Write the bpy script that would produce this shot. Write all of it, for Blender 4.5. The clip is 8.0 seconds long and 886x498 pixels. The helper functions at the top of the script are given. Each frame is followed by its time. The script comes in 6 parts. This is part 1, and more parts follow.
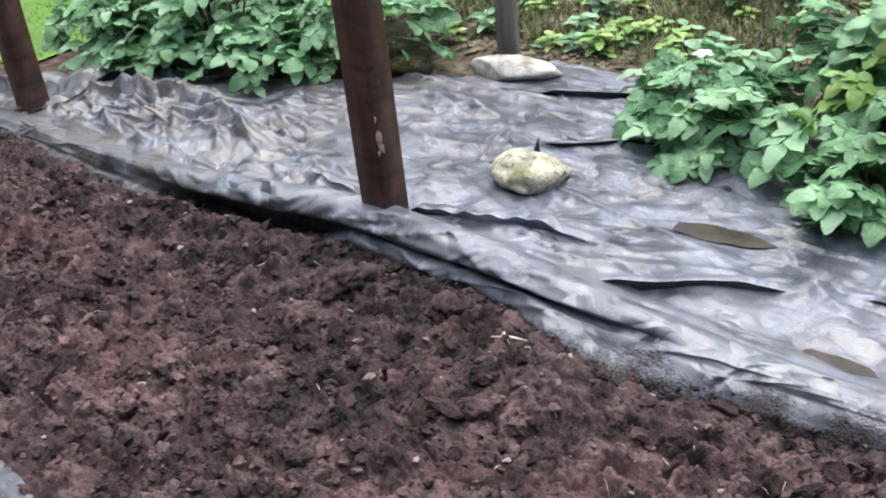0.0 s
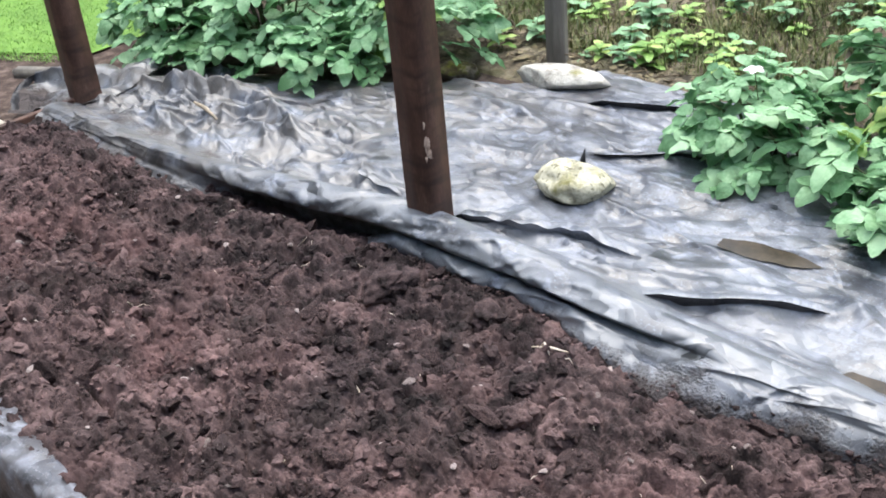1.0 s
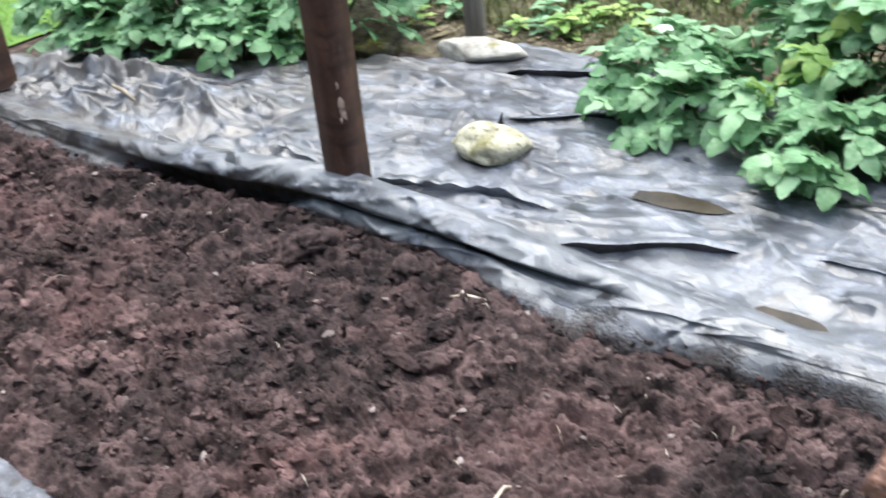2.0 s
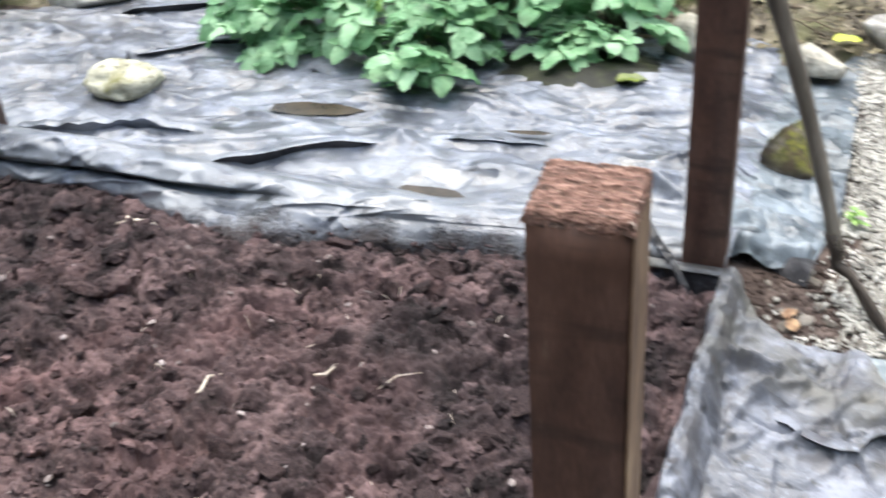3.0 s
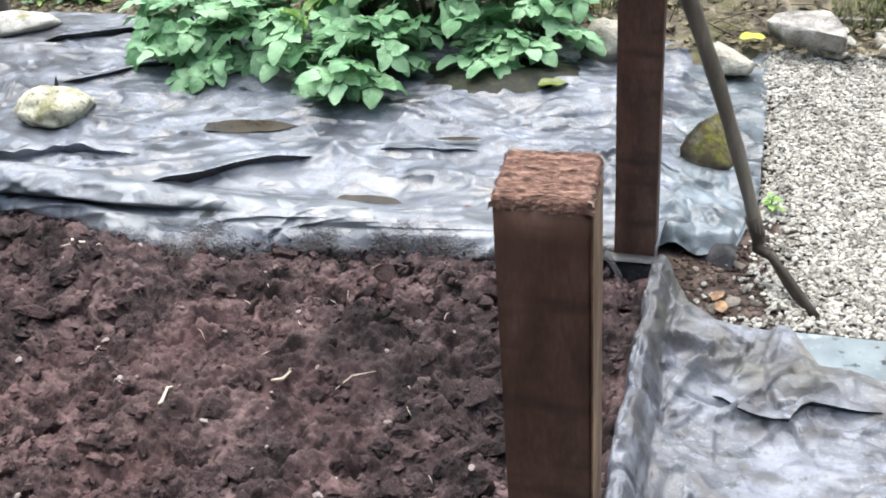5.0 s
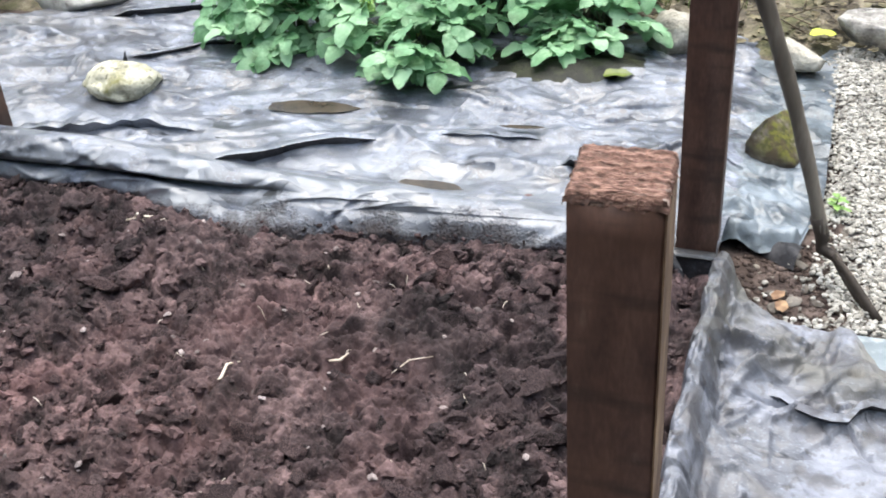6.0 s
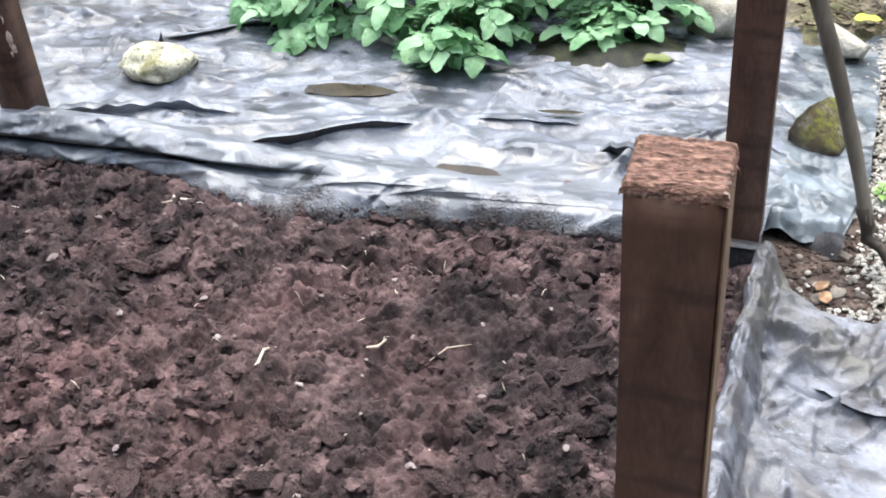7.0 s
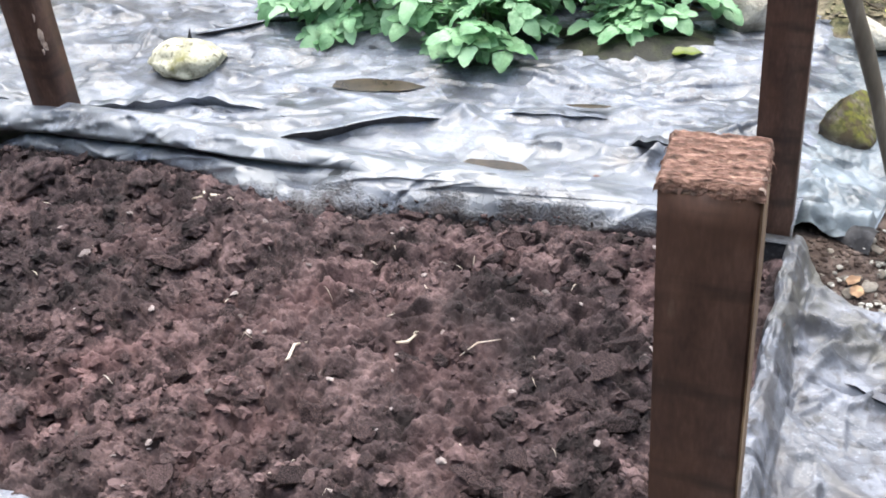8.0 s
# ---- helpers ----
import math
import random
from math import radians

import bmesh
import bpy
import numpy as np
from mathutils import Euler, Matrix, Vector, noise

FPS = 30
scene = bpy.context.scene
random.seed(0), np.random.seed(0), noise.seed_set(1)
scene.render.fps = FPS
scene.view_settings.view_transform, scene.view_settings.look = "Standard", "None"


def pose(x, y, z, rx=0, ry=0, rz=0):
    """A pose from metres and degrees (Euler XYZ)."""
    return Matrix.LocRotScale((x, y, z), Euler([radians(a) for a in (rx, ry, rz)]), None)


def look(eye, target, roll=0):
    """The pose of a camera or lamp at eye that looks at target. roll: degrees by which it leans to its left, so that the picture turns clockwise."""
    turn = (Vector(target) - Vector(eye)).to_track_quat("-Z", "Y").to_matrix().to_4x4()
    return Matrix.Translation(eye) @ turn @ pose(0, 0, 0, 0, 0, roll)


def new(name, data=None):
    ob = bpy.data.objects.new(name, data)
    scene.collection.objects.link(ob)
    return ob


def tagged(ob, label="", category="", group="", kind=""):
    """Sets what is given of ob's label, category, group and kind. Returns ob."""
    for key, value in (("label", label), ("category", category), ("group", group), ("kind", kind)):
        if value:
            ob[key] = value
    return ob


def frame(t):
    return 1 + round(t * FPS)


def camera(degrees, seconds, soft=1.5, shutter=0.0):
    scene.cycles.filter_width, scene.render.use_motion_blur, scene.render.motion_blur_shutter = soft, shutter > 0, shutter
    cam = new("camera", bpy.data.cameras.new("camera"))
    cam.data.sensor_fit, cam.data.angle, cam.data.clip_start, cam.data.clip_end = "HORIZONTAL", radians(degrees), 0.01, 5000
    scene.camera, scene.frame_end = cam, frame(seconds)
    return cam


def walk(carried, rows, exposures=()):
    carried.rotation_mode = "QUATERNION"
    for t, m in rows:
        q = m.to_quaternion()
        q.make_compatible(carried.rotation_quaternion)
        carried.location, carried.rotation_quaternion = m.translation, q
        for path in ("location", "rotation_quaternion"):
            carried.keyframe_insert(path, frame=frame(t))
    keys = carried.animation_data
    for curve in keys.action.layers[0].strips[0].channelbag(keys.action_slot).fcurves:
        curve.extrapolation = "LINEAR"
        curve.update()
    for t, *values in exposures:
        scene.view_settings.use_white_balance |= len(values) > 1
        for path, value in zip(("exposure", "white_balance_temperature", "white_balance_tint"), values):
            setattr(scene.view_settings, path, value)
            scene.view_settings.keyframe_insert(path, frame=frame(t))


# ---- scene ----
cam = camera(42.09, 8.0, soft=1.8, shutter=0.4)
# seconds, x, y, z, yaw, pitch, roll
PATH = [
    (0, 0.683, 0.436, 1.748, 41.883, -30.694, 5.833),
    (0.5, 0.675, 0.441, 1.764, 43.410, -31.259, 5.674),
    (1, 0.673, 0.420, 1.773, 44.588, -30.409, 4.827),
    (1.2, 0.672, 0.407, 1.767, 44.569, -30.325, 4.869),
    (2.3, 0.817, 0.376, 1.616, 37.306, -30.867, 5.331),
    (2.5, 0.822, 0.330, 1.636, 33.111, -32.466, 4.369),
    (3, 0.851, 0.131, 1.652, 20.473, -34.145, 3.774),
    (3.5, 0.893, 0.097, 1.675, 14.926, -34.201, 4.249),
    (4, 0.862, 0.060, 1.688, 14.476, -33.273, 3.715),
    (5.5, 0.822, 0.003, 1.693, 16.679, -34.044, 4.143),
    (6, 0.806, 0.002, 1.702, 18.646, -34.297, 3.665),
    (6.5, 0.783, 0.018, 1.698, 19.833, -34.846, 3.017),
    (7, 0.770, 0.021, 1.696, 20.113, -35.093, 3.926),
    (7.5, 0.761, 0.023, 1.701, 20.541, -35.526, 4.219),
    (8, 0.761, 0.017, 1.701, 21.061, -35.328, 4.752),
]
walk(cam, [(t, pose(x, y, z, 90 + pitch, roll, yaw)) for t, x, y, z, yaw, pitch, roll in PATH],
     exposures=[(0.0, 1.14, 6350, 8), (1.0, 1.40, 6380, 5), (2.5, 1.48, 6380, 3), (3.0, 1.56, 6380, 4), (3.5, 1.49, 6380, 4), (4.0, 1.44, 6380, 3), (5.5, 1.46, 6380, 4), (8.0, 1.68, 6380, 5)])

# ---- light: overcast sky, very soft high sun ----
world = bpy.data.worlds.new("overcast")
scene.world = world
world.use_nodes = True
wn, wl = world.node_tree.nodes, world.node_tree.links
sky = wn.new("ShaderNodeTexSky")
sky.sky_type = "NISHITA"
sky.sun_disc = False
sky.sun_elevation, sky.sun_rotation = radians(75), radians(-15)
sky.air_density, sky.dust_density, sky.ozone_density = 1.0, 4.0, 1.0
wl.new(sky.outputs[0], wn["Background"].inputs[0])
wn["Background"].inputs[1].default_value = 0.15
sun_data = bpy.data.lights.new("sun", "SUN")
sun_data.energy, sun_data.angle, sun_data.color = 1.8, radians(90), (1.0, 0.97, 0.93)
sun = new("sun", sun_data)
sun.matrix_world = look((0, 0, 5), (0.06, -0.24, 4.0))

# ---- helpers for building ----
rng = np.random.default_rng(7)


def lattice(ix, iy, seed):
    h = (ix.astype(np.int64) * 374761393 + iy.astype(np.int64) * 668265263 + seed * 1442695041) & 0x7FFFFFFF
    h = ((h ^ (h >> 13)) * 1274126177) & 0x7FFFFFFF
    return ((h ^ (h >> 16)) & 0xFFFF) / 65535.0


def vnoise(x, y, seed=0):
    """Smooth value noise, 0 to 1."""
    ix, iy = np.floor(x), np.floor(y)
    fx, fy = x - ix, y - iy
    fx, fy = fx * fx * (3 - 2 * fx), fy * fy * (3 - 2 * fy)
    a, b = lattice(ix, iy, seed), lattice(ix + 1, iy, seed)
    c, d = lattice(ix, iy + 1, seed), lattice(ix + 1, iy + 1, seed)
    return (a * (1 - fx) + b * fx) * (1 - fy) + (c * (1 - fx) + d * fx) * fy


def fbm(x, y, octaves=4, seed=0, gain=0.5):
    total, amp, norm = 0.0, 1.0, 0.0
    for k in range(octaves):
        total = total + amp * vnoise(x * 2 ** k + 17.3 * k, y * 2 ** k - 9.1 * k, seed + k)
        norm += amp
        amp *= gain
    return total / norm


def worley(x, y, seed=0):
    """Distance to the nearest of scattered cell points, about 0 to 1: sharp ridges between the cells."""
    ix, iy = np.floor(x), np.floor(y)
    best = np.full(np.shape(x), 9.0)
    for dx in (-1, 0, 1):
        for dy in (-1, 0, 1):
            cx, cy = ix + dx, iy + dy
            best = np.minimum(best, (x - cx - lattice(cx, cy, seed)) ** 2 + (y - cy - lattice(cx, cy, seed + 7)) ** 2)
    return np.sqrt(best)


def pyramids(x, y, seed=0):
    """Flat-sided bumps with straight sharp creases between them, about -0.5 to 0.5, as in crumpled film."""
    x, y = 0.83 * x + 0.56 * y, 0.83 * y - 0.56 * x
    ix, iy = np.floor(x), np.floor(y)
    best = np.full(np.shape(x), 9.0)
    for dx in (-1, 0, 1):
        for dy in (-1, 0, 1):
            cx, cy = ix + dx, iy + dy
            a = 6.28 * lattice(cx, cy, seed + 3)
            px, py = x - cx - lattice(cx, cy, seed), y - cy - lattice(cx, cy, seed + 7)
            px, py = px * np.cos(a) - py * np.sin(a), px * np.sin(a) + py * np.cos(a)
            best = np.minimum(best, abs(px) + 0.6 * abs(py))
    return best - 0.45


def smooth(a, b, v):
    u = np.clip((v - a) / (b - a), 0, 1)
    return u * u * (3 - 2 * u)


def mesh_np(name, verts, faces, material, shade=True):
    """A mesh from arrays: verts n x 3, faces m x 3 or m x 4."""
    verts, faces = np.asarray(verts, np.float32), np.asarray(faces, np.int32)
    me = bpy.data.meshes.new(name)
    k = faces.shape[1]
    me.vertices.add(len(verts))
    me.vertices.foreach_set("co", verts.ravel())
    me.loops.add(faces.size)
    me.loops.foreach_set("vertex_index", faces.ravel())
    me.polygons.add(len(faces))
    me.polygons.foreach_set("loop_start", np.arange(0, faces.size, k, dtype=np.int32))
    me.polygons.foreach_set("use_smooth", np.full(len(faces), shade))
    me.update(calc_edges=True)
    me.validate()
    me.materials.append(material)
    return me


def grid_faces(nu, nv):
    i = np.arange(nu * nv).reshape(nu, nv)
    return np.stack([i[:-1, :-1], i[1:, :-1], i[1:, 1:], i[:-1, 1:]], -1).reshape(-1, 4)


def mesh_bm(name, bm, material, shade=True):
    me = bpy.data.meshes.new(name)
    bm.normal_update()
    bm.to_mesh(me)
    bm.free()
    for f in me.polygons:
        f.use_smooth = shade
    me.materials.append(material)
    return me


def part(name, bm, material, parent, label="", shade=False):
    ob = new(name, mesh_bm(name, bm, material, shade) if isinstance(bm, bmesh.types.BMesh) else bm)
    ob.parent = parent
    if label:
        ob["label"] = label
    return ob


def empty(name, x=0, y=0, z=0, rz=0):
    ob = new(name)
    ob.matrix_basis = pose(x, y, z, 0, 0, rz)
    ob.empty_display_size = 0.1
    return ob


def icosphere(level):
    bm = bmesh.new()
    bmesh.ops.create_icosphere(bm, subdivisions=level, radius=1.0)
    v = np.array([p.co[:] for p in bm.verts])
    f = np.array([[p.index for p in q.verts] for q in bm.faces])
    bm.free()
    return v, f


ICO = {k: icosphere(k) for k in (1, 2, 3, 4)}


def waves(v, seed, freq, count=5):
    """Lumpy displacement over points, about -1 to 1."""
    r = np.random.default_rng(seed)
    out = np.zeros(len(v))
    for k in range(count):
        w = r.normal(size=3)
        w *= freq * (1 + 0.5 * k) / np.linalg.norm(w)
        out += np.sin(v @ w + r.uniform(0, 6.28)) / (1 + 0.4 * k)
    return out / 2


def scatter(level, spots, sizes, squash, seed, lump=0.3, freq=3.0):
    """Many lumps joined: arrays of verts and faces. squash: range of height to width."""
    v0, f0 = ICO[level]
    r = np.random.default_rng(seed)
    forms = [v0 * (1 + lump * waves(v0, seed + 50 + k, freq))[:, None] for k in range(14)]
    allv, allf = [], []
    for n, (p, s) in enumerate(zip(spots, sizes)):
        a = r.uniform(0, 6.28)
        c, d = math.cos(a), math.sin(a)
        v = forms[r.integers(14)] * (s * r.uniform(0.75, 1.3), s * r.uniform(0.7, 1.0), s * r.uniform(*squash))
        t = r.normal(0, 0.35)
        v = np.stack([v[:, 0] * math.cos(t) + v[:, 2] * math.sin(t), v[:, 1], v[:, 2] * math.cos(t) - v[:, 0] * math.sin(t)], 1)
        v = np.stack([v[:, 0] * c - v[:, 1] * d, v[:, 0] * d + v[:, 1] * c, v[:, 2]], 1) + p
        allv.append(v)
        allf.append(f0 + n * len(v0))
    return np.concatenate(allv), np.concatenate(allf)


def tube(bm, pts, radii, sides=7):
    """A tapered tube along points, closed at its ends."""
    rings = []
    for i, p in enumerate(pts):
        a, b = Vector(pts[max(i - 1, 0)]), Vector(pts[min(i + 1, len(pts) - 1)])
        q = (b - a).to_track_quat("Z", "Y")
        rings.append([bm.verts.new(Vector(p) + q @ Vector((math.cos(k * 6.2832 / sides) * radii[i], math.sin(k * 6.2832 / sides) * radii[i], 0)))
                      for k in range(sides)])
    for r0, r1 in zip(rings, rings[1:]):
        for k in range(sides):
            bm.faces.new((r0[k], r0[(k + 1) % sides], r1[(k + 1) % sides], r1[k]))
    bm.faces.new(rings[0][::-1])
    bm.faces.new(rings[-1])
    return bm


def box(x0, y0, z0, x1, y1, z1, bevel=0.004, cuts=0, wobble=0.0, seed=0):
    bm = bmesh.new()
    bmesh.ops.create_cube(bm, size=1.0, matrix=Matrix.Translation(((x0 + x1) / 2, (y0 + y1) / 2, (z0 + z1) / 2)) @ Matrix.Diagonal((x1 - x0, y1 - y0, z1 - z0, 1)))
    if bevel:
        bmesh.ops.bevel(bm, geom=bm.edges[:], offset=bevel, segments=2, affect="EDGES")
    if cuts:
        for axis, lo, hi in ((0, x0, x1), (1, y0, y1), (2, z0, z1)):
            for k in range(1, cuts):
                no = Vector((axis == 0, axis == 1, axis == 2))
                if hi - lo > 0.3:
                    bmesh.ops.bisect_plane(bm, geom=bm.verts[:] + bm.edges[:] + bm.faces[:], plane_co=no * (lo + (hi - lo) * k / cuts), plane_no=no)
        for v in bm.verts:
            v.co += noise.noise_vector(v.co * 9 + Vector((seed, 0, 0))) * wobble
    return bm


# ---- materials ----
def surface(name, colours, scale, rough=0.8, fine=60.0, bump=0.4, reach=0.01, spec=0.5, metal=0.0, stretch=(1, 1, 1), per_object=0.0, per_island=0.0, detail=8.0, stops=None):
    """Principled surface: a broad noise through the colours, a fine grain over it, and relief from both."""
    m = bpy.data.materials.new(name)
    m.use_nodes = True
    n, l = m.node_tree.nodes, m.node_tree.links
    p = n["Principled BSDF"]
    p.inputs["Roughness"].default_value, p.inputs["Metallic"].default_value = rough, metal
    p.inputs["Specular IOR Level"].default_value = spec
    tc, mp = n.new("ShaderNodeTexCoord"), n.new("ShaderNodeMapping")
    mp.inputs["Scale"].default_value = stretch
    l.new(tc.outputs["Object"], mp.inputs[0])
    big, small = n.new("ShaderNodeTexNoise"), n.new("ShaderNodeTexNoise")
    for t, s, d in ((big, scale, detail), (small, fine, 6.0)):
        t.inputs["Scale"].default_value, t.inputs["Detail"].default_value = s, d
        l.new(mp.outputs[0], t.inputs[0])
    mix = n.new("ShaderNodeMath")
    mix.operation = "MULTIPLY_ADD"
    mix.inputs[1].default_value = 0.35
    l.new(small.outputs[0], mix.inputs[0])
    l.new(big.outputs[0], mix.inputs[2])
    last = mix.outputs[0]
    for amount, node, out in ((per_object, "ShaderNodeObjectInfo", "Random"), (per_island, "ShaderNodeNewGeometry", "Random Per Island")):
        if amount:
            src, add = n.new(node), n.new("ShaderNodeMath")
            add.operation = "MULTIPLY_ADD"
            l.new(src.outputs[out], add.inputs[0])
            add.inputs[1].default_value = amount
            off = n.new("ShaderNodeMath")
            off.operation = "SUBTRACT"
            l.new(last, off.inputs[0])
            off.inputs[1].default_value = amount / 2
            l.new(off.outputs[0], add.inputs[2])
            last = add.outputs[0]
    ramp = n.new("ShaderNodeValToRGB")
    e = ramp.color_ramp.elements
    stops = stops or [0.45 + 0.45 * k / max(len(colours) - 1, 1) for k in range(len(colours))]
    for k, c in enumerate(colours):
        s = e[k] if k < 2 else e.new(stops[k])
        s.position, s.color = stops[k], (*c, 1)
    l.new(last, ramp.inputs[0])
    l.new(ramp.outputs[0], p.inputs["Base Color"])
    if bump:
        b = n.new("ShaderNodeBump")
        b.inputs["Strength"].default_value, b.inputs["Distance"].default_value = bump, reach
        l.new(mix.outputs[0], b.inputs["Height"])
        l.new(b.outputs[0], p.inputs["Normal"])
    return m


def rougher(m, fac, rough):
    """Blends the roughness towards another value by a mask."""
    n, l = m.node_tree.nodes, m.node_tree.links
    p = n["Principled BSDF"]
    q = n.new("ShaderNodeMix")
    q.data_type = "FLOAT"
    src = p.inputs["Roughness"].links
    l.new(fac, q.inputs[0])
    if src:
        l.new(src[0].from_socket, q.inputs[2])
    else:
        q.inputs[2].default_value = p.inputs["Roughness"].default_value
    q.inputs[3].default_value = rough
    l.new(q.outputs[0], p.inputs["Roughness"])


def overlay(m, colour, scale, low, high, rough=None, stretch=(1, 1, 1), upward=False, part=1.0):
    """Patches of another colour by a second noise, at most part of it; upward: only on faces that look up (moss)."""
    n, l = m.node_tree.nodes, m.node_tree.links
    p = n["Principled BSDF"]
    tc, mp, t, r = n.new("ShaderNodeTexCoord"), n.new("ShaderNodeMapping"), n.new("ShaderNodeTexNoise"), n.new("ShaderNodeMapRange")
    mp.inputs["Scale"].default_value = stretch
    mp.inputs["Location"].default_value = (scale * 0.37, 1.7, scale)
    l.new(tc.outputs["Object"], mp.inputs[0])
    l.new(mp.outputs[0], t.inputs[0])
    t.inputs["Scale"].default_value, t.inputs["Detail"].default_value = scale, 8.0
    r.inputs["From Min"].default_value, r.inputs["From Max"].default_value, r.inputs["To Max"].default_value = low, high, part
    l.new(t.outputs[0], r.inputs[0])
    fac = r.outputs[0]
    if upward:
        g, s, u = n.new("ShaderNodeNewGeometry"), n.new("ShaderNodeSeparateXYZ"), n.new("ShaderNodeMapRange")
        u.inputs["From Min"].default_value, u.inputs["From Max"].default_value = 0.1, 0.7
        k = n.new("ShaderNodeMath")
        k.operation = "MULTIPLY"
        l.new(g.outputs["Normal"], s.inputs[0])
        l.new(s.outputs[2], u.inputs[0])
        l.new(u.outputs[0], k.inputs[0])
        l.new(fac, k.inputs[1])
        fac = k.outputs[0]
    mix = n.new("ShaderNodeMix")
    mix.data_type = "RGBA"
    l.new(fac, mix.inputs["Factor"])
    l.new(p.inputs["Base Color"].links[0].from_socket, mix.inputs["A"])
    mix.inputs["B"].default_value = (*colour, 1)
    l.new(mix.outputs["Result"], p.inputs["Base Color"])
    if rough is not None:
        rougher(m, fac, rough)
    return m


def plastic_material(name, dust, low, high, film=(0.030, 0.031, 0.037), gloss=0.36, wet=0.34, spec=0.75, tilts=(0.32, 0.36, 0.26)):
    """Glossy black film with grey dust in patches, brown smears, and flat facets between sharp creases as relief."""
    m = surface(name, [film, tuple(1.8 * c for c in film)], 3.0, rough=gloss, fine=35.0, bump=0.25, reach=0.004, spec=spec)
    overlay(m, tuple(0.75 * c for c in dust), 2.6, low, high, rough=gloss + 0.10)
    overlay(m, dust, 5.0, 0.50, 0.60, rough=gloss + 0.15)
    overlay(m, tuple(min(0.5, 1.35 * c) for c in dust), 9.0, 0.60, 0.65, rough=gloss + 0.2)
    overlay(m, tuple(0.40 * c for c in dust), 14.0, 0.58, 0.66, part=0.85)
    overlay(m, tuple(min(0.5, 1.9 * c) for c in dust), 20.0, 0.60, 0.72, rough=gloss + 0.2, stretch=(0.6, 1.6, 1), part=0.7)
    overlay(m, tuple(0.45 * c for c in dust), 55.0, 0.53, 0.64, part=0.7)
    overlay(m, tuple(min(0.5, 1.6 * c) for c in dust), 110.0, 0.56, 0.70, rough=gloss + 0.15, part=0.7)
    overlay(m, (0.10, 0.082, 0.072), 8.0, 0.66, 0.72, part=0.7)
    n, l = m.node_tree.nodes, m.node_tree.links
    p = n["Principled BSDF"]
    p.inputs["Coat Weight"].default_value, p.inputs["Coat Roughness"].default_value, p.inputs["Coat IOR"].default_value = wet, 0.20, 1.5
    tc, mp, vor = n.new("ShaderNodeTexCoord"), n.new("ShaderNodeMapping"), n.new("ShaderNodeTexNoise")
    mp.inputs["Scale"].default_value = (1.0, 1.7, 1.0)
    l.new(tc.outputs["Object"], mp.inputs[0])
    l.new(mp.outputs[0], vor.inputs[0])
    vor.noise_type = "RIDGED_MULTIFRACTAL"
    vor.inputs["Scale"].default_value, vor.inputs["Detail"].default_value, vor.inputs["Distortion"].default_value = 11.0, 3.0, 0.5
    bump = n.new("ShaderNodeBump")
    bump.inputs["Strength"].default_value, bump.inputs["Distance"].default_value = 0.10, 0.008
    l.new(vor.outputs[0], bump.inputs["Height"])
    l.new(p.inputs["Normal"].links[0].from_socket, bump.inputs["Normal"])
    last = bump.outputs[0]
    warp, shift = n.new("ShaderNodeTexNoise"), n.new("ShaderNodeVectorMath")
    warp.inputs["Scale"].default_value, warp.inputs["Detail"].default_value = 5.0, 2.0
    shift.operation = "MULTIPLY_ADD"
    shift.inputs[1].default_value = (0.20, 0.20, 0.0)
    l.new(tc.outputs["Object"], warp.inputs[0])
    l.new(warp.outputs["Color"], shift.inputs[0])
    l.new(tc.outputs["Object"], shift.inputs[2])
    for scale, turn, wide, tilt in ((3.6, 0.12, 2.6, tilts[0]), (8.0, -0.25, 1.9, tilts[1]), (19.0, 0.5, 1.5, tilts[2])):
        lay, cells = n.new("ShaderNodeMapping"), n.new("ShaderNodeTexVoronoi")
        lay.inputs["Rotation"].default_value, lay.inputs["Scale"].default_value = (0, 0, turn), (1.0, wide, 0.6)
        cells.inputs["Scale"].default_value = scale
        off, slope, dot, fold = n.new("ShaderNodeVectorMath"), n.new("ShaderNodeVectorMath"), n.new("ShaderNodeVectorMath"), n.new("ShaderNodeBump")
        off.operation, slope.operation, dot.operation = "SUBTRACT", "SUBTRACT", "DOT_PRODUCT"
        slope.inputs[1].default_value = (0.5, 0.5, 0.5)
        l.new(shift.outputs[0], lay.inputs[0])
        l.new(lay.outputs[0], cells.inputs["Vector"])
        l.new(lay.outputs[0], off.inputs[0])
        l.new(cells.outputs["Position"], off.inputs[1])
        l.new(cells.outputs["Color"], slope.inputs[0])
        l.new(off.outputs[0], dot.inputs[0])
        l.new(slope.outputs[0], dot.inputs[1])
        fold.inputs["Strength"].default_value, fold.inputs["Distance"].default_value = 1.0, tilt
        l.new(dot.outputs["Value"], fold.inputs["Height"])
        l.new(last, fold.inputs["Normal"])
        last = fold.outputs[0]
    l.new(last, p.inputs["Normal"])
    return m


